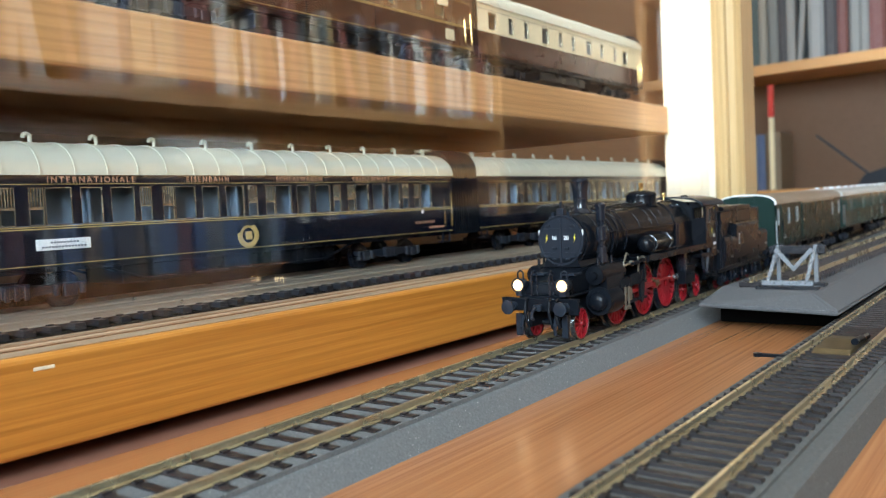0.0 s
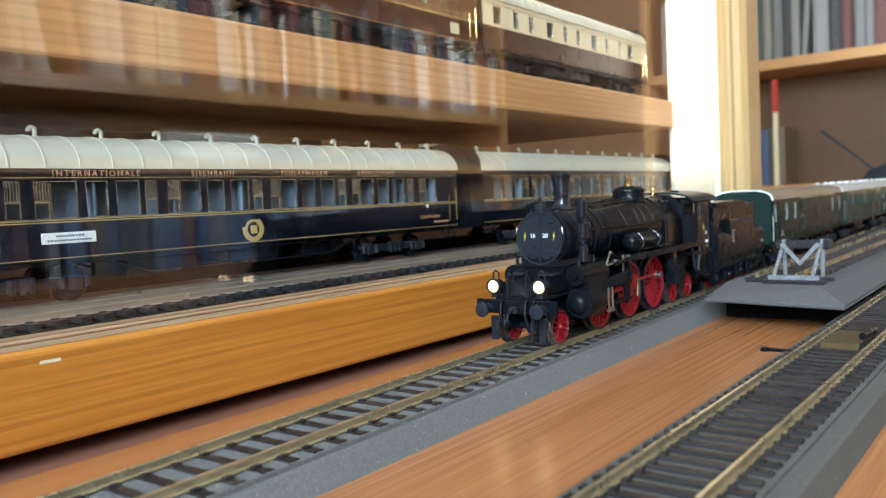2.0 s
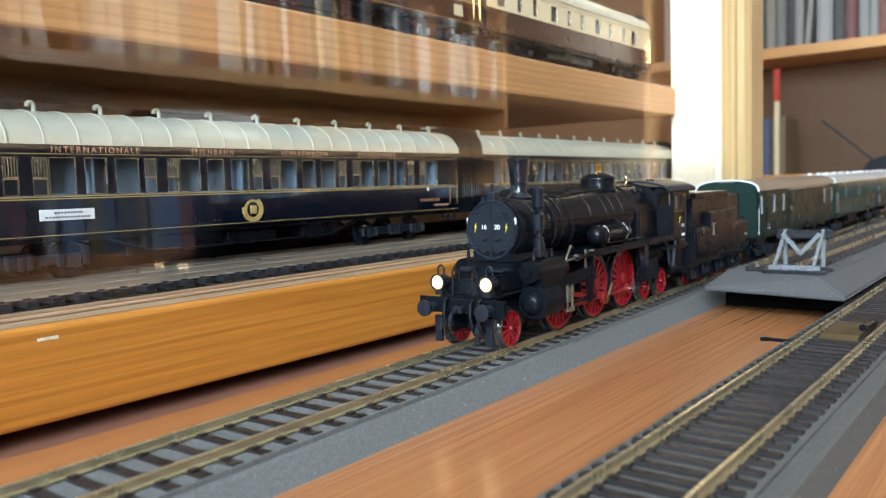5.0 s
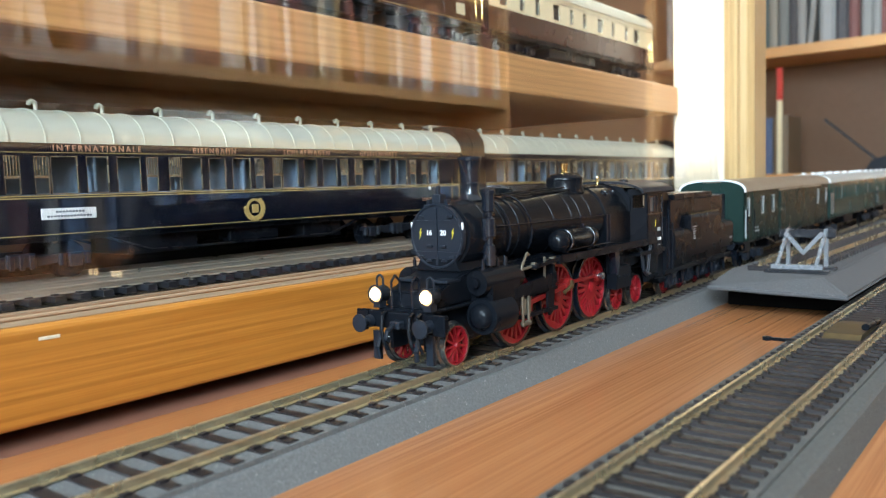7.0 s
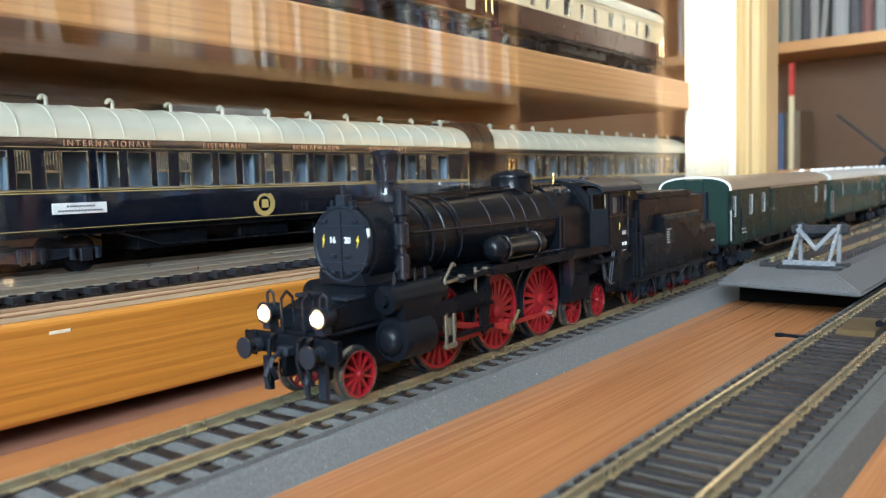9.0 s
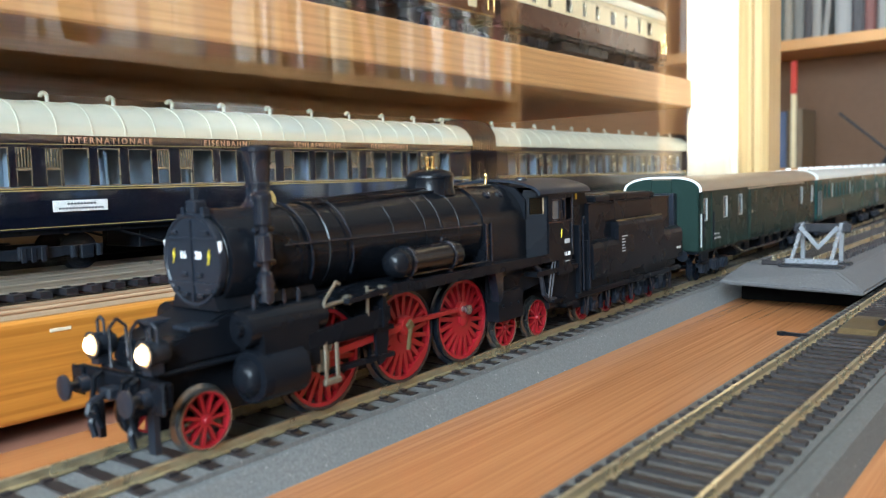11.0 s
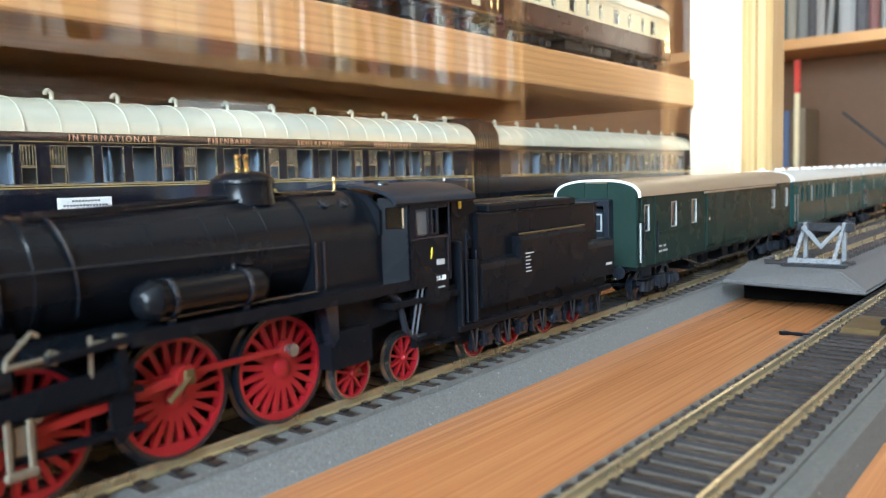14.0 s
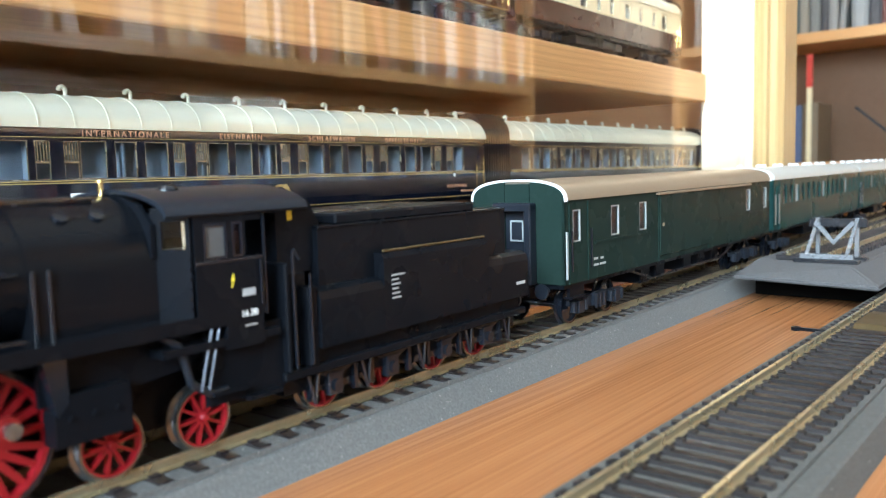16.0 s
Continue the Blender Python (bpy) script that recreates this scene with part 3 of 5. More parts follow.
b = B(); box(b, -14.6, 14.6, -131, -129.2, 11.0, 15.6, 0.4, 2)
box(b, -15, -11, -131.8, -131, 10.2, 15.8, 0.3); box(b, 11, 15, -131.8, -131, 10.2, 15.8, 0.3)
part("buffer_beam", b, BLACK, loco)
for s in (-1, 1):
    b = lathe(B(), [(0, 0), (0.9, 0), (2.4, 0.35), (2.4, 0.9), (0.9, 1.2), (0.9, 3.4), (1.5, 3.4), (1.7, 5.2), (0, 5.2)], (s * 10.2, -136.6, 12.7), "y", 24)
    part("buffer", b, BLACK_GREY, loco, "dark grey buffer", True)
    b = B()
    tube(b, [(s * 6.5, -131.6, 9.6), (s * 6.6, -133.2, 6.0), (s * 6.4, -132.6, 3.4)], 0.7, 6)
    box(b, s * 9 - 1.1, s * 9 + 1.1, -130.6, -129.4, 2.2, 10)
    part("rail_guard", b, BLACK_GREY, loco)
    # lamp
    b = lathe(B(), [(0, 5.0), (1.5, 5.0), (2.1, 4.2), (2.2, 0.8), (2.55, 0.4), (2.55, 0), (2.1, 0), (2.1, 0.5), (0, 0.5)], (s * 8.6, -131.0, 19.9), "y", 26)
    box(b, s * 8.6 - 1.2, s * 8.6 + 1.2, -130.4, -127.6, 16.2, 18.2)
    tube(b, [(s * 8.6 - 1.1, -128.6, 21.6), (s * 8.6 - 1.1, -128.6, 24.2), (s * 8.6, -128.6, 25.0), (s * 8.6 + 1.1, -128.6, 24.2), (s * 8.6 + 1.1, -128.6, 21.6)], 0.3, 6)
    lamp = part("headlamp", b, BLACK_GREY, loco, "round black lamp case", True)
    b = lathe(B(), [(0, -0.75), (1.1, -0.6), (2.05, 0.3), (2.05, 0.5), (0, 0.5)], (s * 8.6, -131.0, 19.9), "y", 24)
    part("reflector", b, LAMP_RIM, lamp, "warm glowing reflector", True)
    b = lathe(B(), [(0, -1.2), (0.9, -1.05), (1.45, -0.55), (1.5, -0.3), (0, -0.3)], (s * 8.6, -131.0, 19.9), "y", 24)
    part("lens", b, LAMP_GLOW, lamp, "glowing warm white lens", True)
# coupling, hoses, hand rails at the front
b = B()
box(b, -1.6, 1.6, -134, -131, 11.4, 13.6, 0.4)
tube(b, [(0, -134, 12.6), (0, -136.8, 11.6), (0, -137.4, 9.8), (0, -136, 9.0)], 0.6, 6)
part("coupling_hook", b, BLACK_GREY, loco)
for x in (-4.6, 4.6, 7.2):
    b = tube(B(), [(x, -131.4, 15.6), (x, -133, 14.8), (x, -133.6, 11), (x + 0.6, -133.2, 7.4), (x + 0.9, -132.4, 5.6)], 0.55, 7)
    part("brake_hose", b, BLACK, loco)
for x in (-3.5, 3.5):
    b = tube(B(), [(x, -130, 16.2), (x, -130, 23.4), (x * 0.97, -128.4, 25.0), (x * 0.95, -126.6, 23.4), (x * 0.95, -126.4, 16.2)], 0.34, 6)
    part("front_handrail", b, BLACK_METAL, loco)
b = B()
prism(b, [(-127, 16.2), (-126, 20.4), (-118, 22.6), (-112, 24.6), (-99, 25.4), (-99, 16.2)], "x", -8.5, 8.5)
bmesh.ops.bevel(b, geom=list(b.edges), offset=0.6, segments=2, affect="EDGES")
part("inside_cylinder_cover", b, BLACK, loco, "sloped black cover over the inner cylinders")
b = B()
for s in (-1, 1):
    box(b, s * 6 - 2.6, s * 6 + 2.6, -121, -114, 22.3, 23.2, 0.2)
part("step_plate", b, BLACK_GREY, loco)

# smokebox, boiler, firebox
b = B()
lathe(b, [(0, -112.4), (6.2, -112.2), (8.2, -111.7), (8.9, -110.9), (9.6, -110.8), (9.9, -110.3), (9.9, -84)], (0, 0, 34.2), "y", 48)
part("smokebox", b, BOILER_BLACK, loco, "satin black smokebox", True)
b = B()
lathe(b, [(9.9, -84), (10.15, -83.8), (10.15, -82.6), (9.95, -82.5), (10.1, -70), (11.4, -42), (11.6, -20), (11.6, -3), (0, -3)], (0, 0, 34.4), "y", 52)
part("boiler", b, BOILER_BLACK, loco, "tapered satin black boiler", True)
for y, r in ((-101, 9.95), (-92, 9.95), (-76, 10.0), (-62, 10.5), (-50, 11.05), (-44, 11.35), (-36, 11.45), (-22, 11.6)):
    b = lathe(B(), [(r, -0.3), (r + 0.09, -0.25), (r + 0.09, 0.25), (r, 0.3)], (0, y, 34.4 if y > -84 else 34.2), "y", 52)
    part("boiler_band", b, BOILER_BLACK, loco, "", True)
b = B()
lathe(b, [(0, -0.3), (8.3, -0.25), (8.6, -0.6), (9.0, -0.6), (9.15, -0.2), (9.2, 0.9)], (0, -114.9, 34.4), "y", 48)
box(b, -0.35, 0.35, -115.6, -115.0, 26.3, 42.2)
box(b, -8.2, 8.2, -115.45, -115.0, 29.5, 30.1); box(b, -8.2, 8.2, -115.45, -115.0, 38.2, 38.8)
for x, z in ((-5, 39.8), (5, 39.8), (-5.4, 28.6), (5.4, 28.6), (-2.6, 27.6), (2.6, 27.6), (-2.4, 31.6), (2.4, 31.6)):
    box(b, x - 0.9, x + 0.9, -115.9, -115.2, z - 0.35, z + 0.35, 0.12)
door = part("smokebox_door", b, BLACK_GREY, loco, "two-leaf black smokebox door, blue-grey for window light on it", False)
door.matrix_basis = mm(0, 2.1, 0)
text_part("number", "16", 2.1, WHITE, door, front(-2.4, -115.55, 35.3), "white number", 0.12)
text_part("number", "20", 2.1, WHITE, door, front(2.4, -115.55, 35.3), "white number", 0.12)
for s in (-1, 1):
    b = B()
    prism(b, [(s * 5.6 + 0.4, 36.6), (s * 5.6 - 0.35, 35.2), (s * 5.6 + 0.1, 35.2), (s * 5.6 - 0.3, 33.6), (s * 5.6 + 0.55, 35.6), (s * 5.6 + 0.1, 35.6)], "y", -115.6, -115.35)
    part("warning_flash", b, YELLOW, door, "yellow lightning flash")
    b = B(); box(b, s * 8.7 - 0.22, s * 8.7 + 0.22, -115.4, -114.6, 33.4, 38.2, 0.1)
    part("hinge_plate", b, WHITE, door, "bright hinge bar")
# upper lamp and bracket on the smokebox
b = B()
box(b, -4.4, 4.4, -115.2, -113.4, 42.6, 43.2, 0.2)
box(b, -1.5, 1.5, -115, -112, 43.2, 46.0, 0.4, 2); box(b, -0.4, 0.4, -114.4, -113, 46.0, 48.4, 0.15)
box(b, -3.6, -2.6, -114.6, -113, 43.2, 44.6); box(b, 2.6, 3.6, -114.6, -113, 43.2, 44.6)
part("lamp_bracket", b, BLACK_GREY, loco).matrix_basis = mm(0, 2.1, 0)
# saddle
b = B(); prism(b, [(-7.5, 24.8), (-6, 28), (6, 28), (7.5, 24.8)], "y", -113, -86)
box(b, -5, 5, -112, -88, 15, 25)
part("smokebox_saddle", b, BLACK, loco)
# chimney
b = lathe(B(), [(4.2, 0), (3.7, 0.6), (3.0, 1.3), (2.6, 2.4), (2.62, 4.4), (2.85, 4.6), (2.85, 5.0), (2.62, 5.2), (2.85, 8.0), (3.3, 11.4), (3.55, 11.7), (3.55, 12.5), (3.2, 12.8), (2.8, 12.8), (2.6, 8), (0, 8)], (0, -95, 43.7), "z", 32)
part("chimney", b, BLACK_METAL, loco, "glossy black chimney", True)
# dome with valves
b = lathe(B(), [(7.0, -0.9), (6.7, 0.3), (6.5, 0.9), (6.5, 3.4), (6.7, 3.5), (6.7, 4.1), (6.3, 4.6), (5.2, 5.4), (3.0, 6.0), (0, 6.1)], (0, -33.2, 45.0), "z", 32)
part("steam_dome", b, BOILER_BLACK, loco, "round black steam dome", True)
for y in (-34.4, -32.0):
    b = lathe(B(), [(0.75, 0), (0.75, 0.5), (0.55, 0.7), (0.6, 2.6), (0.75, 2.8), (0.75, 3.4), (0, 3.6)], (0, y, 50.9), "z", 14)
    part("safety_valve", b, BRASS, loco, "brass safety valve", True)
b = lathe(B(), [(0.6, 0), (0.45, 0.5), (0.5, 2.6), (0.6, 2.7), (0.5, 3.3), (0, 3.4)], (0, -5.5, 46.0), "z", 12)
part("whistle", b, BRASS, loco, "brass whistle", True)
# side pump beside the chimney, with pipes
b = B()
lathe(b, [(0, 0), (1.7, 0), (1.7, 2), (2.0, 2.1), (2.0, 2.6), (1.7, 2.7), (1.7, 3.4), (2.0, 3.5), (2.0, 4.0), (1.7, 4.1), (1.7, 5.4), (1.1, 5.9), (1.1, 7.6), (1.9, 8.0), (1.9, 12.8), (1.25, 13.4), (1.25, 14.6), (1.75, 15.0), (1.75, 19.6), (2.1, 19.7), (2.1, 20.6), (1.1, 21.4), (0, 21.6)], (12.4, -105, 26), "z", 20)
for z in (28, 33.5, 40):
    rod(b, (12.4, -107.4, z), (12.4, -102.4, z), 0.6, n=8)
part("air_pump", b, BLACK_METAL, loco, "upright black air pump", True)
for s in (-1, 1):
    for y, r in ((-91.4, 0.36), (-79, 0.28)):
        pts = []
        for k in range(9):
            a = radians(78 - k * 14)
            rr = 10.5 + (0.3 if y > -85 else 0)
            pts.append((s * rr * math.cos(a), y + k * 0.3, 34.3 + rr * math.sin(a)))
        part("pipe", bent(pts, r), BLACK_METAL, loco, "black pipe round the boiler")
    b = B()
    rod(b, (s * 10.7, -98, 36.3), (s * 12.4, -27, 35.8), 0.25, n=6)
    for y in (-96, -80, -62, -44, -29):
        rod(b, (s * (9.6 + (y + 98) * 0.022), y, 36.1), (s * (10.75 + (y + 98) * 0.024), y, 36.2), 0.35, n=6)
    part("boiler_handrail", b, BLACK_METAL, loco)
    part("control_rod", rod(B(), (s * 4.2, -82, 44.1), (s * 4.6, -10, 45.9), 0.32, n=6), BLACK, loco)
    part("control_rod", rod(B(), (s * 3.2, -82, 44.4), (s * 3.2, -40, 46.0), 0.26, n=6), BLACK, loco)
    # pipe runs between the pump, the tank and the running board
    for pts, r in (([(s * 15.6, -66, 26.6), (s * 15.6, -40, 26.6), (s * 15.4, -28, 26.4)], 0.3),):
        part("pipe", bent(pts, r), BLACK_METAL, loco, "thin black pipe")
    # washout plugs
    for y in (-16.5, -10.5):
        b = lathe(B(), [(1.25, 0), (1.25, 0.5), (0.9, 0.55), (0.8, 0.3), (0, 0.3)], (0, 0, 0), "z", 16)
        o = part("washout_plug", b, BLACK_METAL, loco, "", True)
        o.matrix_basis = mm(s * 7.9, y, 43.5) @ Euler((0, s * radians(42), 0)).to_matrix().to_4x4()
    # air tank
    b = lathe(B(), [(0, -69.4), (1.6, -69.1), (2.8, -68.2), (3.45, -66.4), (3.55, -66.2), (3.55, -65.4), (3.45, -65.2), (3.45, -43.6), (2.9, -41.8), (1.6, -40.8), (0, -40.6)], (s * 14.0, 0, 29.6), "y", 28)
    tank = part("air_tank", b, BOILER_BLACK, loco, "satin black air tank", True)
    for y in (-63, -46.5):
        b = lathe(B(), [(3.47, -0.5), (3.7, -0.4), (3.7, 0.4), (3.47, 0.5)], (s * 14.0, y, 29.6), "y", 28)
        box(b, s * 14 - 1.6, s * 14 + 1.6, y - 0.6, y + 0.6, 25.5, 27)
        part("strap", b, BLACK_METAL, tank, "", True)
    b = bent([(s * 14, -48, 32.6), (s * 14, -48, 33.8), (s * 12.4, -45, 33.6), (s * 11.6, -42, 33.2)], 0.35, 6)
    part("pipe", b, BLACK_METAL, loco)
    # outer cylinders
    b = B()
    lathe(b, [(0, -113.6), (2.2, -113.2), (3.4, -112), (3.6, -111), (4.9, -110.9), (5.1, -110.4), (5.1, -99), (4.4, -98.6), (3.2, -98), (0, -98)], (s * 12.9, 0, 12.3), "y", 30)
    cyl = part("cylinder", b, BLACK, loco, "black cylinder with domed cover", True)
    b = B()
    lathe(b, [(0, -113.0), (1.3, -112.9), (1.5, -111.8), (3.4, -111.6), (3.6, -111.0), (3.6, -91), (3.0, -90.2), (0, -90.2)], (s * 12.0, 0, 21.6), "y", 26)
    box(b, s * 12 - 3.6, s * 12 + 3.6, -109, -94, 12, 21)
    part("valve_chest", b, BOILER_BLACK, loco, "black valve chest", True)
    for y in (-108, -104, -100, -96):
        b = lathe(B(), [(0.55, 0), (0.55, 1.6), (0.35, 1.8), (0.35, 2.6), (0, 2.6)], (s * 12.0, y, 25.2), "z", 10)
        part("lubricator", b, BLACK_METAL, loco, "", True)
    # slide bars, motion bracket
    for z in (15.2, 8.9):
        b = B(); box(b, s * 14 - 0.9, s * 14 + 0.9, -92, -69, z, z + 1.0)
        part("slide_bar", b, BLACK, loco)
    b = B(); prism(b, [(-97, 18.6), (-71, 20.8), (-71, 17.6), (-74, 16.4), (-97, 15.6)], "x", s * 15.2 - 0.5, s * 15.2 + 0.5)
    part("valve_gear_plate", b, BLACK, loco)
    b = B(); prism(b, [(-75.5, 21), (-70.5, 21), (-70.8, 13), (-72, 8.6), (-74, 7.6), (-75, 9.6)], "x", s * 14.3 - 0.4, s * 14.3 + 0.4)
    part("slide_bar_bracket", b, BLACK, loco)
    # valve levers
    b = B()
    tube(b, [(s * 14.8, -92.5, 20.5), (s * 15.0, -91.4, 24.6), (s * 14.4, -87.2, 27.8), (s * 14.4, -86.2, 27.2)], 0.42, 7)
    tube(b, [(s * 15.0, -91.8, 23.4), (s * 15.0, -84.6, 23.8)], 0.45, 7)
    lathe(b, [(0, -0.5), (1.1, -0.5), (1.1, 0.9), (0, 0.9)], (s * 15.0, -84.6, 23.8), "x", 12)
    part("valve_lever", b, GREY_STEEL, loco, "bare metal valve lever", True)
    b = B()
    tube(b, [(s * 15.4, -78.6, 19.5), (s * 15.4, -78.4, 26)], 0.42, 7)
    tube(b, [(s * 15.4, -78.4, 24.6), (s * 15.4, -73.4, 24.4)], 0.55, 8)
    lathe(b, [(0, -0.6), (1.2, -0.6), (1.2, 1.0), (0, 1.0)], (s * 15.4, -73.4, 24.4), "x", 12)
    part("reversing_lever", b, GREY_STEEL, loco, "bare metal reversing lever", True)
    b = B()
    box(b, s * 15.4 - 0.3, s * 15.4 + 0.3, -92.8, -91.7, 7.4, 16.4, 0.2); box(b, s * 15.4 - 0.3, s * 15.4 + 0.3, -89.4, -88.3, 7.6, 15.6, 0.2)
    box(b, s * 15.4 - 0.6, s * 15.4 + 0.6, -93.2, -88.0, 7.0, 8.4, 0.3)
    part("combination_lever", b, GREY_STEEL, loco, "bare metal hanging link")
    # boxes behind the drivers
    b = B(); prism(b, [(-24.5, 9.4), (-24.5, 14.6), (-22, 17.2), (-11.5, 17.2), (-11.5, 9.4)], "x", s * 11.6, s * 15.4)
    for y in (-22, -18, -14):
        rod(b, (s * 15.3, y, 13.6), (s * 15.8, y, 13.6), 0.45, n=8)
    part("ashpan_box", b, BLACK, loco)
    b = B()
    prism(b, [(-26, 24), (-22, 24), (-22, 16), (-24, 14)], "x", s * 13, s * 15.5)
    part("bracket", b, BLACK_METAL, loco)
    b = tube(B(), [(s * 15.6, -6, 23.6), (s * 15.8, -2, 21), (s * 15.8, 0, 14), (s * 15.6, 4, 11.6), (s * 15.2, 8, 11.4)], 0.75, 8)
    part("injector_pipe", b, BLACK_GREY, loco)
    for dy in (0, 1.7):
        part("ladder_rail", rod(B(), (s * 16.4, 1.6 + dy, 12.6), (s * 16.6, 4.6 + dy, 24.0), 0.24, n=6), STEEL_BLUE, loco)
    b = B(); box(b, s * 15.4 - 1.6, s * 15.4 + 1.6, 4, 12, 11, 11.7); box(b, s * 15.4 - 1.6, s * 15.4 + 1.6, 12, 20, 8.6, 9.3); box(b, s * 14.6 - 0.6, s * 14.6 + 0.6, 4, 22, 9, 22)
    part("cab_step", b, BLACK, loco)
    # skirt below the running board, in front of the trailing wheels
    b = B(); prism(b, [(-25.5, 24.0), (6.5, 24.0), (6.5, 17.0), (-8, 15.4), (-25.5, 15.4)], "x", s * 11.8, s * 12.8)
    part("firebox_skirt", b, BLACK, loco)
    # strips on the firebox flank
    for y in (-25.0, -22.4):
        b = B(); box(b, *sorted((s * 11.9, s * 12.35)), y, y + 0.7, 25.4, 36.0, 0.1)
        part("firebox_strip", b, BLACK_METAL, loco)
b = B()
prism(b, [(-11.9, 25.4)] + [(-11.9 * math.cos(math.pi * k / 24), 34.6 + 11.9 * math.sin(math.pi * k / 24)) for k in range(25)] + [(11.9, 25.4)], "y", -25.2, -2.6)
part("firebox", b, BOILER_BLACK, loco, "satin black firebox with a round top", True)

# cab: front plate, two sides with window openings, arched roof
def cab_arc(w, z0, rise, n=12):
    return [(w * math.cos(math.pi * k / n), z0 + rise * math.sin(math.pi * k / n)) for k in range(n + 1)]


for s in (-1, 1):
    # slanting front wing with a tall pane, from the firebox out to the cab side
    wing = [(s * 17.0, 0.6), (s * 16.2, 1.4), (s * 11.0, -2.2), (s * 11.4, -3.2)]
    b = B()
    prism(b, wing, "z", 24.2, 37.2); prism(b, wing, "z", 42.0, 44.2)
    prism(b, [(s * 17.0, 0.6), (s * 16.2, 1.4), (s * 15.5, 0.9), (s * 16.0, -0.08)], "z", 37.2, 42.0)
    prism(b, [(s * 12.8, -2.25), (s * 12.4, -1.25), (s * 11.0, -2.2), (s * 11.4, -3.2)], "z", 37.2, 42.0)
    cab_front = part("cab_front", b, BLACK, loco, "slanting black cab front")
    b = B(); prism(b, [(s * 16.0, 0.25), (s * 15.8, 0.65), (s * 12.4, -1.65), (s * 12.6, -2.0)], "z", 37.3, 41.9)
    part("window_pane", b, WINDOW, cab_front, "clear front cab pane").visible_shadow = False
    part("window_frame", rod(B(), (s * 16.1, 0.05, 37.3), (s * 16.1, 0.05, 41.9), 0.25, n=6), FRAME_BRASS, cab_front, "thin brass frame bar")
    b = B()
    for k in range(7):
        rod(b, (s * 16.9, 0.3, 25.4 + 1.7 * k), (s * 17.15, 0.2, 25.4 + 1.7 * k), 0.2, n=6)
    part("rivets", b, BLACK_METAL, cab_front)
b = B(); box(b, -11.2, 11.2, -3.0, -2.2, 24, 43.4)
part("cab_bulkhead", b, BLACK, loco)
for s in (-1, 1):
    x0, x1 = sorted((s * 16.2, s * 17.1))
    b = B()
    pierced_side(b, x0, x1, 1.4, 16.4, 24.2, 43.4, [(3.3, 8.3), (9.5, 11.9), (12.5, 16.4)], 35.0, 41.4)
    box(b, x0, x1, 7.4, 16.0, 18.8, 24.2)
    side = part("cab_side", b, BLACK, loco, "black cab side with window openings")
    for y0, y1 in ((3.3, 8.3), (9.5, 11.9)):
        b = B(); box(b, s * 16.65 - 0.12, s * 16.65 + 0.12, y0, y1, 35.1, 41.3)
        g = part("window_pane", b, CAB_PANE if y0 < 5 else WINDOW, side, "cab pane, the forward one painted with a pale reflection")
        g.visible_shadow = False
        b = B()
        for q in ((y0, y0 + 0.4, 35.1, 41.3), (y1 - 0.4, y1, 35.1, 41.3), (y0, y1, 35.1, 35.5), (y0, y1, 40.9, 41.3)):
            box(b, s * 17.0 - 0.15, s * 17.0 + 0.2, *q)
        part("window_frame", b, BLACK_METAL, side)
    if s > 0:
        b = B(); prism(b, [(9.35, 32.2), (8.75, 31.0), (9.1, 31.0), (8.8, 29.7), (9.55, 31.4), (9.2, 31.4)], "x", 17.15, 17.35)
        part("warning_flash", b, YELLOW, side, "yellow lightning flash")
        b = B(); box(b, 17.15, 17.3, 11.2, 14.2, 27.9, 29.2)
        part("plate", b, LETTER_GREY, side, "small pale plate")
        text_part("number", "16.20", 1.7, WHITE, side, flank(17.2, 12.6, 24.7), "white cab number", 0.1)
        b = B(); box(b, 17.15, 17.25, 11.4, 14.2, 22.4, 22.7)
        part("lettering_bar", b, LETTER_GREY, side)
    part("cab_handrail", rod(B(), (s * 16.9, 17.0, 24), (s * 16.9, 17.0, 43), 0.3, n=8), BLACK_METAL, loco)
    part("cab_handrail", rod(B(), (s * 17.4, 15.6, 26), (s * 17.4, 15.6, 34), 0.25, n=8), BLACK_METAL, loco)
    b = B(); box(b, *sorted((s * 17.1, s * 17.3)), 1.4, 16.4, 34.3, 34.8, 0.08)
    part("waist_strip", b, BLACK_METAL, side)
b = B(); box(b, -17, 17, -6, 20, 19.6, 21)
box(b, -15, 15, 8, 20, 14, 19.6)
part("cab_floor", b, BLACK, loco)
b = B()
outer, inner = cab_arc(17.9, 43.0, 4.5, 16), cab_arc(17.2, 42.5, 4.3, 16)
prism(b, outer + inner[::-1], "y", -4.4, 27.8)
roof = part("cab_roof", b, BLACK_GREY, loco, "arched black cab roof", True)
b = lathe(B(), [(1.9, 0), (1.9, 1.0), (1.4, 1.6), (0, 1.7)], (6.5, 4, 46.3), "z", 18)
part("roof_vent", b, BLACK_METAL, roof, "", True)
b = B(); prism(b, [(-12.3, 36), (-12.3, 41.5), (-9, 44.9), (0, 47.0), (9, 44.9), (12.3, 41.5), (12.3, 36)], "y", -3.9, -3.1)
part("cab_collar", b, BLACK, loco)

# wheels
for s in (-1, 1):
    for y, r, n, wt in ((-119.1, 5.7, 11, 0), (-87.3, 11.3, 20, 0.9), (-59.6, 11.3, 20, 1.1), (-33.7, 11.3, 20, 0.9), (-12.3, 5.7, 10, 0), (6.4, 5.7, 10, 0)):
        big = r > 8
        a0 = radians(-76 if s > 0 else 14)
        w = spoked_wheel(loco, "driving_wheel" if big else "carrying_wheel", r, n, mm(s * 8.9, y, r), 4.1 if big and s > 0 else 0.0, wt)
        WHEELS.append((w, s * 8.9, y, r, a0 if big else 0.0))
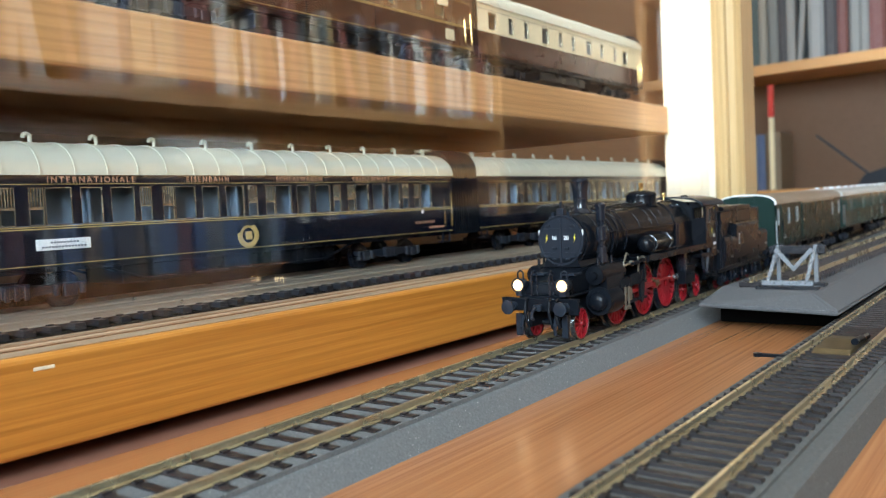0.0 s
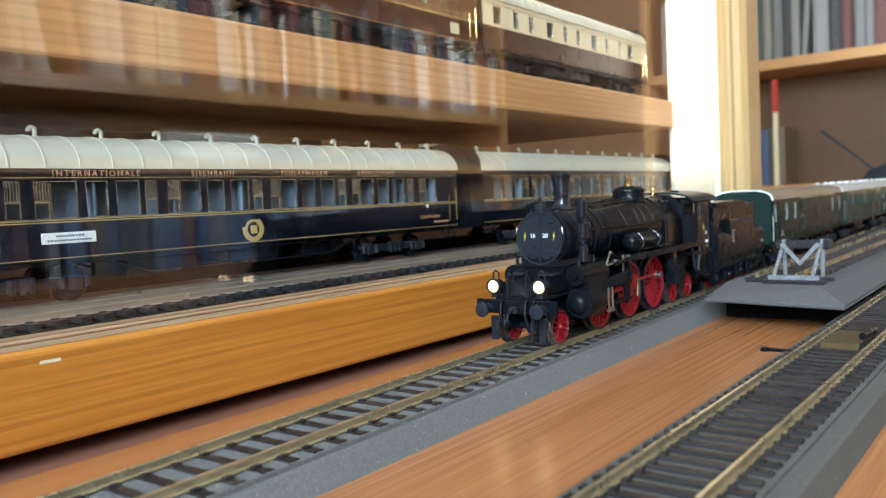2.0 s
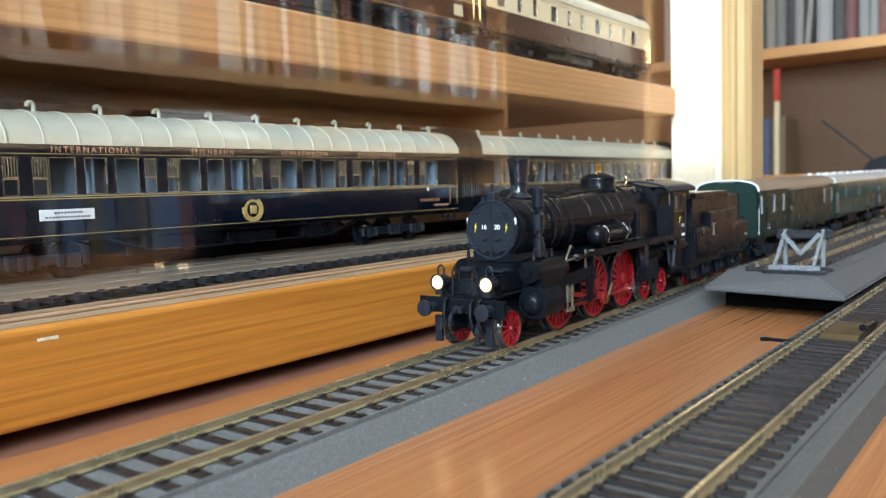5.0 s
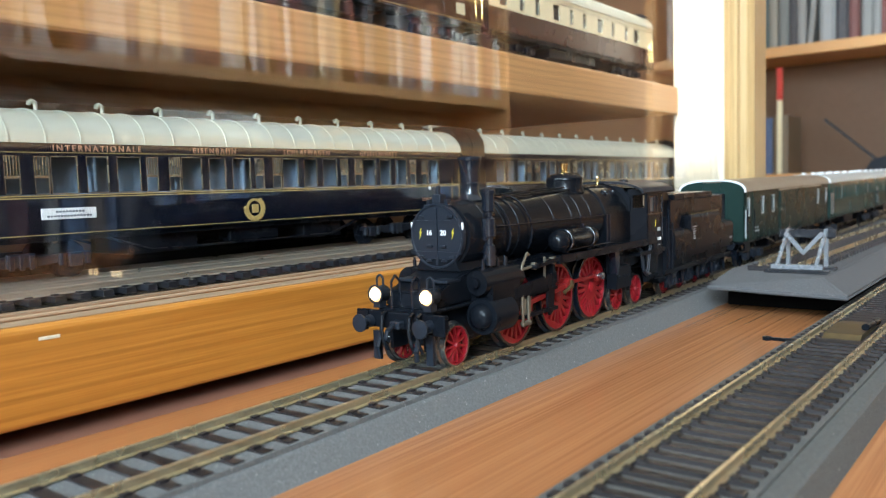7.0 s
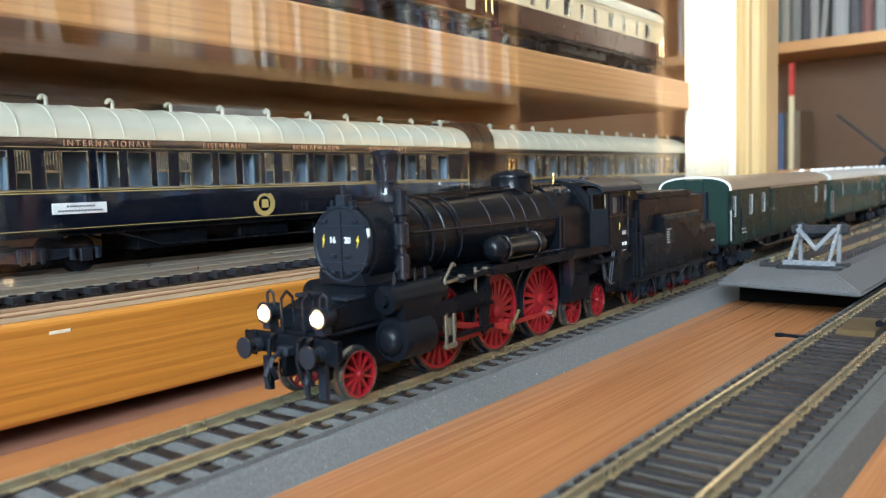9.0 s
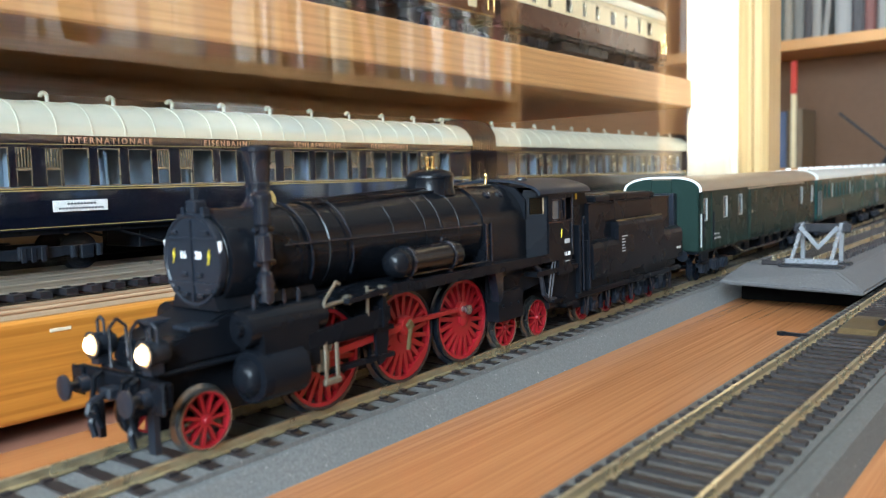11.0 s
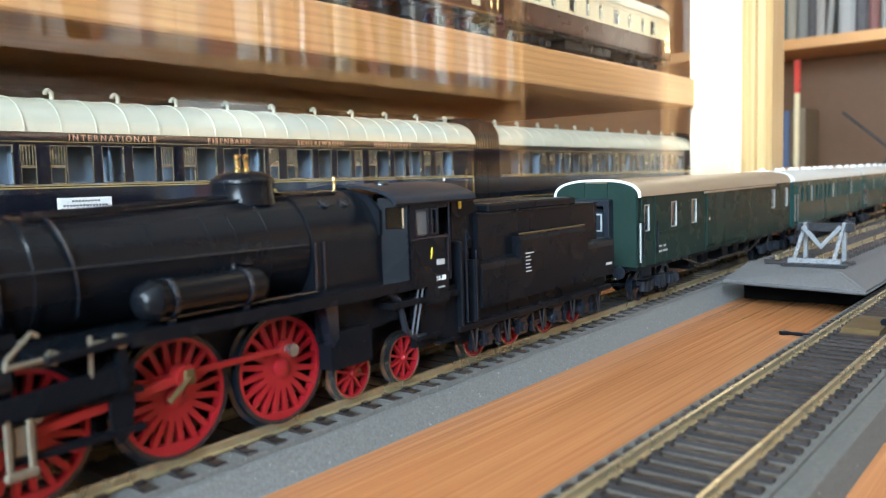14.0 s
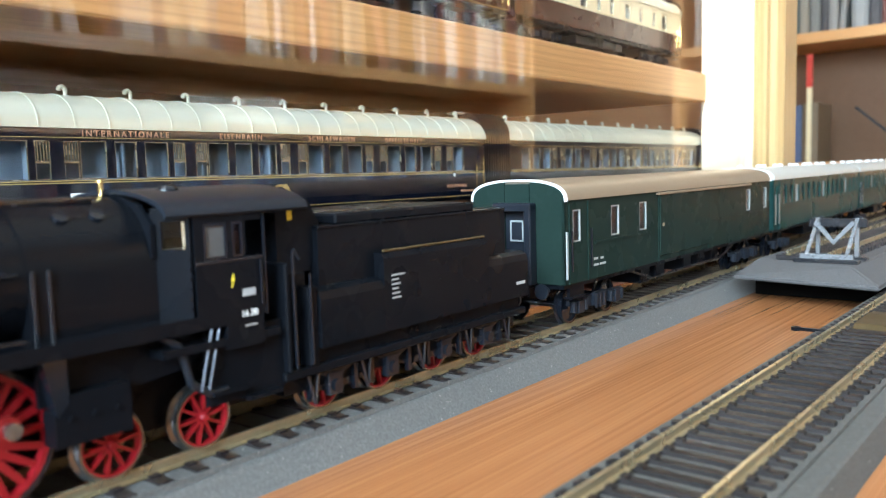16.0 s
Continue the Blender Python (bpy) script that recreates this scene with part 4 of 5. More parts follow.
for y, r in ((-119.1, 5.7), (-87.3, 11.3), (-59.6, 11.3), (-33.7, 11.3), (-12.3, 5.7), (6.4, 5.7)):
    part("axle", rod(B(), (-8.4, y, r), (8.4, y, r), 1.3, n=10), BLACK_METAL, loco)

# rods on the right-hand side; their origin is a crank pin
b = B()
for y in (0, 24.5, -26.1):
    lathe(b, [(0, -0.5), (1.9, -0.5), (1.9, 0.7), (0, 0.7)], (0, y, 0), "x", 16)
box(b, -0.4, 0.5, -26.1, 24.5, -0.58, 0.58, 0.12)
coupling_rod = part("coupling_rod", b, RED_ROD, loco, "red coupling rod between the drivers", False, Matrix())
b = B()
box(b, -0.45, 0.45, -28.5, 0, -0.8, 0.8, 0.12)
lathe(b, [(0, -0.6), (2.2, -0.6), (2.2, 0.9), (0, 0.9)], (0, 0, 0), "x", 16)
main_rod = part("connecting_rod", b, RED_ROD, loco, "red connecting rod", False, Matrix())
b = B()
box(b, -1.0, 1.0, -1.8, 1.8, -2.4, 2.4, 0.3)
rod(b, (0, -1.8, 0), (0, -11, 0), 0.7, n=10)
crosshead = part("crosshead", b, GREY_STEEL, loco, "bare metal crosshead and piston rod", False, Matrix())
b = B()
box(b, 0.4, 1.2, -1.2, 1.4, -1.1, 1.1, 0.3); rod(b, (0.9, 0, 0), (0.9, -3.6, 4.2), 0.55, n=8)
return_crank = part("return_crank", b, DULL_BRASS, loco, "bare metal return crank", False, Matrix())

# ---------------------------------------------------------------- tender
tender = thing("locomotive_tender", "black model tender with white lettering behind the locomotive", "tender")
STRETCH[tender] = (0.925, 0.0)
b = B(); box(b, -16.0, 16.0, 22, 114, 9.6, 11.4, 0.3); box(b, -14.6, 14.6, 30, 112, 11.4, 14.8)
box(b, -13, 13, 24, 112, 6, 9.2)
part("frame", b, BLACK, tender)
b = B()
prism(b, [(-17.2, 14.8), (17.2, 14.8), (17.2, 30.6), (16.6, 31.8), (-16.6, 31.8), (-17.2, 30.6)], "y", 51.5, 93.7)
part("water_tank", b, BLACK, tender, "black water tank")
b = B()
prism(b, [(-17.2, 14.8), (17.2, 14.8), (17.2, 24.4), (16.6, 26.0), (15.2, 26.8), (-15.2, 26.8), (-16.6, 26.0), (-17.2, 24.4)], "y", 31.4, 51.45)
part("front_tank", b, BLACK, tender, "low black tank step")
b = B()
prism(b, [(-17.2, 14.8), (17.2, 14.8), (17.2, 24.4), (16.6, 26.0), (15.2, 26.8), (-15.2, 26.8), (-16.6, 26.0), (-17.2, 24.4)], "y", 93.75, 113.5)
part("rear_tank", b, BLACK, tender, "low black tank step")
b = B()
prism(b, [(-14.4, 26), (14.4, 26), (14.4, 38.6), (-14.4, 38.6)], "y", 34, 106)
prism(b, [(24, 30), (33, 30), (36, 38.6), (36, 39.4), (33, 44.4), (24, 44.4)], "x", -13, 13)
box(b, -14, 14, 40, 92, 38.6, 41.0, 0.5)
box(b, -14.8, 14.8, 34, 106, 38.2, 38.8, 0.15)
part("coal_bunker", b, BLACK, tender, "black coal bunker")
for s in (-1, 1):
    # the ledge's bright edge highlight, laid on as a brassy strip
    b = B(); box(b, *sorted((s * 16.0, s * 16.7)), 52.2, 93, 31.9, 32.5, 0.2)
    part("ledge_strip", b, DULL_BRASS, tender, "thin strip that draws the highlight along the tank ledge")
    part("entry_handrail", bent([(s * 16.9, 24.5, 12), (s * 16.9, 24.5, 33), (s * 16.9, 25.2, 34.4), (s * 16.9, 26.2, 33)], 0.34, 7), BLACK_METAL, tender)
    part("entry_handrail", rod(B(), (s * 16.9, 29, 12), (s * 16.9, 29, 30), 0.3, n=7), BLACK_METAL, tender)
b = B(); box(b, -13.6, 13.6, 22.5, 31, 11.4, 30, 0.3); box(b, -16.8, 16.8, 22.4, 23.6, 11.4, 32.6, 0.3); box(b, -16.6, 16.6, 28.6, 31.2, 11.4, 27.4, 0.3)
part("front_locker", b, BLACK, tender)
for i, (w, z) in enumerate(((4.6, 27.6), (2.4, 26.6), (3.0, 25.6), (2.2, 24.6), (2.8, 23.6), (3.2, 22.6))):
    b = B(); box(b, 17.25, 17.35, 54.0, 54.0 + w, z - 0.95, z - 0.6)
    part("lettering_bar", b, LETTER_GREY, tender)
b = B(); box(b, 17.25, 17.35, 107, 111.5, 18.2, 19.0)
part("lettering_bar", b, LETTER_GREY, tender)
b = B(); box(b, 13.05, 13.15, 27, 28.4, 40.4, 42.6)
part("warning_flash", b, YELLOW, tender, "small yellow flash")
for s in (-1, 1):
    b = B()
    prism(b, [(27, 8.6), (109, 8.6), (109, 6.6), (100, 4.6), (92, 4.6), (88, 6), (82, 6), (78, 4.6), (64, 4.6), (60, 6), (50, 6), (46, 4.6), (36, 4.6), (30, 6)], "x", s * 12.2 - 0.8, s * 12.2 + 0.8)
    for y in (38, 57, 78, 97):
        box(b, s * 13.4 - 1.0, s * 13.4 + 1.0, y - 2.2, y + 2.2, 3.6, 8.6, 0.3)
        box(b, s * 13.2 - 0.6, s * 13.2 + 0.6, y - 7.4, y - 6.2, 3.4, 9.2); box(b, s * 13.2 - 0.6, s * 13.2 + 0.6, y + 6.2, y + 7.4, 3.4, 9.2)
        prism(b, [(y - 6, 9.0), (y + 6, 9.0), (y + 3, 8.0), (y - 3, 8.0)], "x", s * 13.6 - 0.5, s * 13.6 + 0.5)
    for y in (38, 57, 78, 97):
        for k in range(3):
            box(b, s * 14.0 - 0.5, s * 14.0 + 0.5, y - 5.2 + 1.4 * k, y + 5.2 - 1.4 * k, 9.4 - 0.75 * k, 10.0 - 0.75 * k)
        rod(b, (s * 14.2, y, 5.6), (s * 15.0, y, 5.6), 1.3, n=10)
    for y in (31, 47.5, 67.5, 87.5, 106):
        tube(b, [(s * 14.4, y - 1.6, 10), (s * 14.8, y, 3.2), (s * 14.4, y + 1.6, 10)], 0.4, 6)
    part("bogie_frame", b, BLACK_METAL, tender, "black bogie frame with axle boxes")
    for y in (38, 57, 78, 97):
        w = spoked_wheel(tender, "carrying_wheel", 5.7, 9, mm(s * 8.9, y, 5.7))
        WHEELS.append((w, s * 8.9, y, 5.7, 0.3))
    b = lathe(B(), [(0, 0), (0.9, 0), (0.9, 3), (2.3, 3.2), (2.3, 4), (0, 4)], (s * 10.2, 113.5, 12.4), "y", 18)
    part("buffer", b, BLACK_GREY, tender, "", True)


# ---------------------------------------------------------------- passenger cars
def roof_section(w, z0, rise, n=18, p=2.6):
    pts = []
    for k in range(n + 1):
        a = math.pi * k / n
        c, s_ = math.cos(a), math.sin(a)
        pts.append((w * math.copysign(abs(c) ** (2 / p), c), z0 + rise * abs(s_) ** (2 / p)))
    return pts


def window_parts(car, x, s, a, c, z0, z1, frame_mat, fw=0.45, frosted=False, bars=0):
    b = B(); box(b, x - 0.15, x + 0.15, a, c, z0, z1)
    g = part("window_pane", b, FROST if frosted else WINDOW, car, "frosted pane" if frosted else "clear pane")
    g.visible_shadow = False
    b = B()
    xo = x + s * 0.45
    for q in ((a - 0.1, a + fw, z0 - 0.1, z1 + 0.1), (c - fw, c + 0.1, z0 - 0.1, z1 + 0.1), (a, c, z0 - 0.1, z0 + fw), (a, c, z1 - fw, z1 + 0.1)):
        box(b, xo - 0.25, xo + 0.25, *q)
    for k in range(bars):
        y = a + (c - a) * (k + 1) / (bars + 1)
        box(b, xo - 0.2, xo + 0.2, y - 0.14, y + 0.14, z0 + (z1 - z0) * 0.45, z1)
    if bars:
        box(b, xo - 0.2, xo + 0.2, a, c, z0 + (z1 - z0) * 0.42, z0 + (z1 - z0) * 0.49)
    part("window_frame", b, frame_mat, car, "")


def bogie(car, y, pitch, mat=BLACK_GREY, moving=True, wheels=True):
    for s in (-1, 1):
        b = B()
        prism(b, [(y - pitch - 6, 8.0), (y + pitch + 6, 8.0), (y + pitch + 6, 6.4), (y + 4, 4.4), (y - 4, 4.4), (y - pitch - 6, 6.4)], "x", s * 12 - 0.7, s * 12 + 0.7)
        for yy in (y - pitch, y + pitch):
            box(b, s * 13.0 - 1.1, s * 13.0 + 1.1, yy - 2.1, yy + 2.1, 3.6, 7.8, 0.3)
            for d in (-4.2, 4.2):
                lathe(b, [(0, 0), (1.1, 0), (1.1, 3.6), (0, 3.6)], (s * 13.0, yy + d, 4.2), "z", 10)
        box(b, s * 13.2 - 0.8, s * 13.2 + 0.8, y - 4.4, y + 4.4, 4.6, 8.8, 0.3)
        for d in (-3, 0, 3):
            box(b, s * 13.9 - 0.4, s * 13.9 + 0.4, y + d - 0.8, y + d + 0.8, 3.8, 8.4, 0.2)
        part("bogie_frame", b, mat, car, "black bogie side frame with springs")
        for yy in (y - pitch, y + pitch):
            w = disc_wheel(car, 5.6, mm(s * 8.9, yy, 5.6))
            if moving:
                WHEELS.append((w, s * 8.9, yy, 5.6, 0.0))
    for yy in (y - pitch, y + pitch):
        part("axle", rod(B(), (-8.4, yy, 5.6), (8.4, yy, 5.6), 0.9, n=8), BLACK_METAL, car)


def end_gangway(car, y, s, mat, z0=14, z1=39):
    b = B()
    for x in (-5.6, 5.6):
        box(b, x - 1.2, x + 1.2, min(y, y + s * 4.2), max(y, y + s * 4.2), z0, z1, 0.4)
    box(b, -6.8, 6.8, min(y, y + s * 4.2), max(y, y + s * 4.2), z1 - 2, z1 + 0.6, 0.4)
    part("gangway_bellows", b, mat, car, "black gangway bellows")


def baggage_car():
    car = thing("baggage_car", "dark green model baggage car with grey roof and white roof edge", "railway car")
    STRETCH[car] = (0.888, 126.5 - 131 * 0.888)
    y0, y1, zb, ze = 131.0, 355.0, 14.2, 38.6
    holes = [(136.5, 141.8), (164.5, 171), (188.5, 195), (249.5, 256), (315.5, 322), (344, 349.5)]
    for s in (-1, 1):
        x0, x1 = sorted((s * 15.5, s * 16.4))
        side = part("side_wall", pierced_side(B(), x0, x1, y0, y1, zb, ze + 0.6, holes, 26.6, 36.2), GREEN, car, "dark green side wall")
        for a, c in holes:
            window_parts(car, s * 15.7, s, a, c, 26.6, 36.2, PALE_FRAME, 0.4)
        xs = sorted((s * 16.4, s * 16.75))
        for q in ((152, 204, 25.0, 25.7), (263, 342, 25.0, 25.7), (146.6, 147.4, zb, ze), (206, 206.7, zb, ze), (262, 262.6, zb, ze), (133.6, 134.2, zb, ze)):
            b = B(); box(b, *xs, *q)
            part("moulding", b, GREEN, side)
        b = B(); box(b, *sorted((s * 16.4, s * 17.1)), 206.8, 262, 16, 38.0, 0.3)
        d = part("sliding_door", b, GREEN, car, "dark green sliding door")
        b = B(); box(b, *sorted((s * 17.1, s * 17.5)), 208.5, 210, 26.6, 28, 0.2); box(b, *sorted((s * 16.4, s * 17.6)), 204, 320, 38.0, 38.9, 0.2)
        part("door_rail", b, ROOF_GREY, d, "grey door rail")
        b = B(); box(b, *sorted((s * 16.8, s * 17.3)), 130.8, 131.5, 16, 30)
        part("edge_strip", b, PALE_FRAME, car, "pale corner strip")
        if s > 0:
            for w, y, z in ((3.0, 151, 20.3), (2.2, 156, 20.2), (3.4, 151, 18.4), (4.6, 155.4, 18.4)):
                b = B(); box(b, 16.42, 16.52, y, y + w, z - 0.35, z + 0.35)
                part("lettering_bar", b, LETTER_GREY, side)
        b = B()
        rod(b, (s * 16.9, 135, 18), (s * 16.9, 135, 30), 0.3, n=6); rod(b, (s * 16.9, 148.6, 18), (s * 16.9, 148.6, 30), 0.3, n=6)
        part("door_handrail", b, BLACK_METAL, car)
        b = B(); box(b, s * 14.8 - 1.4, s * 14.8 + 1.4, 136, 146, 9.4, 10); box(b, s * 14.8 - 0.5, s * 14.8 + 0.5, 136, 146, 10, 14.2)
        part("step", b, BLACK, car)
    for y in (y0, y1):
        yy = sorted((y, y + (0.9 if y == y0 else -0.9)))
        b = B()
        prism(b, [(16.4, zb), (16.4, 39.2)] + [p for p in roof_section(16.3, 39.2, 5.6, 16) if abs(p[0]) > 4.4 and p[0] > 0] + [(4.4, zb)], "y", *yy)
        prism(b, [(-16.4, zb), (-4.4, zb)] + [(-p[0], p[1]) for p in roof_section(16.3, 39.2, 5.6, 16)[::-1] if p[0] > 4.4] + [(-16.4, 39.2)], "y", *yy)
        box(b, -4.4, 4.4, *yy, 38, 44.2)
        e = part("end_wall", b, GREEN, car, "dark green end wall")
        b = B(); box(b, -4.3, 4.3, *[q + (0.2 if y == y0 else -0.2) for q in yy], zb, 38)
        box(b, -2.2, 2.2, y - 0.3, y + 0.3, 27, 33)
        part("end_door", b, BLACK_GREY, e, "dark end door")
        b = B()
        for q in ((-2.4, -1.9, 26.8, 33.2), (1.9, 2.4, 26.8, 33.2), (-2.4, 2.4, 26.8, 27.3), (-2.4, 2.4, 32.7, 33.2)):
            box(b, q[0], q[1], y - 0.5, y + 0.5, q[2], q[3])
        part("door_window", b, PALE_FRAME, e, "pale door window frame")
    end_gangway(car, y0, -1, BLACK_GREY, 14, 38)
    end_gangway(car, y1, 1, BLACK_GREY, 14, 38)
    b = B(); prism(b, roof_section(17.0, 39.2, 6.2, 20), "y", y0 + 0.92, y1 - 0.92)
    r = part("roof", b, ROOF_GREY, car, "warm grey arched roof", True)
    for y in (y0 - 0.1, y1 - 0.9):
        out, inn = roof_section(17.2, 39.0, 6.6, 20), roof_section(16.4, 38.9, 6.0, 20)
        part("roof_edge", prism(B(), out + inn[::-1], "y", y, y + 1.0), WHITE, r, "white roof edge")
    b = B(); box(b, -15.4, 15.4, y0 + 1, y1 - 1, zb - 1.4, zb + 0.4)
    for y in (200, 215, 245, 262, 280):
        box(b, -12, 12, y, y + 9, 6.5, 12.8, 0.4)
    for s in (-1, 1):
        tube(b, [(s * 14, 185, 12.8), (s * 14, 205, 8.2), (s * 14, 285, 8.2), (s * 14, 305, 12.8)], 0.5, 6)
    part("underframe", b, BLACK, car)
    b = B(); box(b, -15, 15, y0 + 2, y1 - 2, 15.2, 15.8); box(b, -0.4, 0.4, y0 + 2, y1 - 2, 15.8, 36)
    part("interior", b, CURTAIN, car)
    for s in (-1, 1):
        for y, d in ((y0, -1), (y1, 1)):
            b = lathe(B(), [(0, 0), (0.9, 0), (0.9, d * 3), (2.3, d * 3.2), (2.3, d * 4), (0, d * 4)], (s * 10.2, y, 12.4), "y", 16)
            part("buffer", b, BLACK_GREY, car, "", True)
    bogie(car, 161, 14)
    bogie(car, 325, 14)
    return car


def passenger_coach(y0, start, label):
    car = thing("passenger_coach", label, "railway car", "coaches of the moving train")
    STRETCH[car] = (0.745, start - y0 * 0.745)
    y1, zb, ze = y0 + 262.0, 14.2, 38.6
    holes = [(y0 + 4, y0 + 9)] + [(y0 + 22 + 15.4 * k, y0 + 31 + 15.4 * k) for k in range(15)] + [(y0 + 253, y0 + 258)]
    for s in (-1, 1):
        x0, x1 = sorted((s * 15.5, s * 16.4))
        side = part("side_wall", pierced_side(B(), x0, x1, y0, y1, zb, ze + 0.6, holes, 26.6, 36.4), TEAL, car, "teal green side wall")
        for i, (a, c) in enumerate(holes):
            window_parts(car, s * 15.7, s, a, c, 26.6, 36.4, TEAL, 0.3, i % 5 == 3)
        b = B(); box(b, *sorted((s * 16.4, s * 16.7)), y0 + 14, y1 - 14, 25, 25.6); box(b, *sorted((s * 16.4, s * 16.8)), y0 + 12, y0 + 12.8, zb, ze)
        part("moulding", b, TEAL, side)
        b = B(); rod(b, (s * 16.9, y0 + 2.4, 17), (s * 16.9, y0 + 2.4, 32), 0.4, n=6); rod(b, (s * 16.9, y0 + 10.6, 17), (s * 16.9, y0 + 10.6, 32), 0.4, n=6)
        part("door_handrail", b, STEEL, car, "bright door handrail")
    for y in (y0, y1 - 0.9):
        b = B(); prism(b, [(-16.4, zb)] + [(16.4, zb)] + roof_section(16.3, 39.2, 5.6, 16), "y", y, y + 0.9)
        e = part("end_wall", b, TEAL, car, "teal end wall")
        b = B(); box(b, -4.2, 4.2, y - 0.3, y + 1.2, zb, 37)
        part("end_door", b, BLACK_GREY, e)
    end_gangway(car, y0, -1, BLACK_GREY, 14, 38)
    end_gangway(car, y1, 1, BLACK_GREY, 14, 38)
    b = B(); prism(b, roof_section(17.0, 39.2, 6.2, 20), "y", y0 - 0.2, y1 + 0.2)
    r = part("roof", b, ROOF_PALE, car, "pale grey arched roof", True)
    for k in range(12):
        b = lathe(B(), [(1.5, 0), (1.3, 0.9), (1.6, 1.1), (1.6, 1.8), (0, 2.1)], (3.5 if k % 2 else -3.5, y0 + 14 + 21 * k, 44.8), "z", 12)
        part("roof_vent", b, WHITE, r, "white roof ventilator", True)
    b = B(); box(b, -15.4, 15.4, y0 + 1, y1 - 1, zb - 1.4, zb + 0.4); box(b, -12, 12, y0 + 100, y0 + 150, 6.5, 12.8, 0.5)
    part("underframe", b, BLACK, car)
    b = B(); box(b, -15, 15, y0 + 2, y1 - 2, 15.2, 24); box(b, 3.6, 4.4, y0 + 2, y1 - 2, 24, 36)
    part("interior", b, CURTAIN, car)
    bogie(car, y0 + 32, 14)
    bogie(car, y1 - 32, 14)
    return car


TRAIN = [loco, tender, baggage_car(), passenger_coach(372.0, 332.4, "teal green model passenger coach with white roof ventilators"),
         passenger_coach(643.0, 532.5, "teal green model passenger coach at the train's rear")]


# ---------------------------------------------------------------- cars in the cabinet; x = 0 is the car's middle, facing +x
def show_car(at, length, units, kind, label, words=(), group="cars in the cabinet", dark=False):
    car = thing("sleeping_car" if kind == "navy" else "saloon_car", label, "railway car", group, at)
    body, low, up = {"navy": (NAVY, NAVY, NAVY), "cream": (CREAM, UMBER, CREAM), "umber": (UMBER, UMBER, UMBER)}[kind]
    y0, y1, zs, ze = 0.0, length, 13.6, 42.8
    frame_mat = FRAME_BRASS
    for s in (-1, 1):
        x0, x1 = sorted((s * 15.6, s * 16.5))
        holes = []
        for u in units:
            holes += [h for h in ((u, u + 8.6), (u + 11.5, u + 19), (u + 22, u + 30.6), (u + 32.6, u + 37.2), (u + 41.4, u + 46.0)) if 3 < h[0] and h[1] < length - 14]
        if kind != "navy":
            holes = [h for h in [(u * 1.0, u + (5.0 if i % 3 else 8.5)) for i, u in enumerate(units)] if h[1] < length - 4]
        b = pierced_side(B(), x0, x1, y0, y1, zs + 13.2, ze, holes, 26.8 if kind == "navy" else 28.6, 38.6)
        side = part("side_wall", b, up, car, "enamelled upper side")
        b = B(); box(b, x0, x1, y0, y1, zs, zs + 13.0)
        lo = part("lower_panel", b, low, car, "enamelled lower side")
        z0 = 26.8 if kind == "navy" else 28.6
        for a, c in holes:
            small = c - a < 6
            window_parts(car, s * 15.8, s, a, c, z0, 38.6, frame_mat, 0.22, False, 4 if small and kind == "navy" else 0)
        for z, h in ((26.2, 0.3), (25.5, 0.35), (14.2, 0.22), (39.6, 0.2)):
            b = B(); box(b, *sorted((s * 16.5, s * 16.62)), y0 + 1.5, y1 - 1.5, z, z + h)
            part("lining", b, GOLD_PAINT if kind != "cream" else UMBER, lo, "thin gold line")
        b = B()
        for y in range(10, int(length) - 6, 46):
            box(b, *sorted((s * 16.5, s * 16.6)), y, y + 0.35, 14, 26)
        part("panel_joint", b, BLACK_METAL, lo)
        b = B(); rod(b, (s * 17.0, y1 - 2.0, 17), (s * 17.0, y1 - 2.0, 34), 0.4, n=8); rod(b, (s * 17.0, y1 - 8.0, 17), (s * 17.0, y1 - 8.0, 30), 0.35, n=8)
        part("door_handrail", b, BRASS, car, "brass door handrail")
        b = B()
        for y in (3.5, y1 - 9):
            box(b, *sorted((s * 12.5, s * 15.6)), y, y + 6.5, 8.4, 9.0); box(b, *sorted((s * 15, s * 15.6)), y, y + 0.8, 9, 13.6); box(b, *sorted((s * 15, s * 15.6)), y + 5.7, y + 6.5, 9, 13.6)
        part("step", b, BLACK_GREY, car)
    for word, y, size in words:
        text_part("lettering", word, size, LETTER_RED, car, flank(16.62, y, 41.0), "rust-gold raised lettering", 0.08, 1.42)
    for y in (y0, y1 - 0.9):
        b = B(); prism(b, [(-16.4, zs), (16.4, zs)] + roof_section(16.3, 42.0, 11.0, 16), "y", y, y + 0.9)
        part("end_wall", b, low, car)
    for y, d in ((y0, -1), (y1, 1)):
        b = B()
        for k in range(11 if kind == "navy" else 2):
            yy = sorted((y + d * k * 1.02, y + d * (k * 1.02 + 1.02)))
            w = 16.8 - 0.7 * (k % 2)
            arch = [(w, 12.0)] + roof_section(w, 44.0, 13.4 - 0.6 * (k % 2), 14, 2.2) + [(-w, 12.0)]
            prism(b, arch, "y", *yy)
        part("gangway_bellows", b, BELLOWS, car, "black gangway bellows up to the roof")
    roof_mat = ROOF_CREAM
    b = B(); prism(b, roof_section(17.2, ze - 0.2, 11.6, 22, 2.15), "y", y0 - 0.3, y1 + 0.3)
    r = part("roof", b, roof_mat, car, "cream arched roof", True)
    n = int(length / 11.2)
    for k in range(1, n):
        out, inn = roof_section(17.5, ze - 0.2, 11.95, 22, 2.15), roof_section(17.0, ze - 0.2, 11.4, 22, 2.15)
        part("roof_rib", prism(B(), out + inn[::-1], "y", k * 11.2, k * 11.2 + 0.5), roof_mat, r, "cream roof rib")
    return car


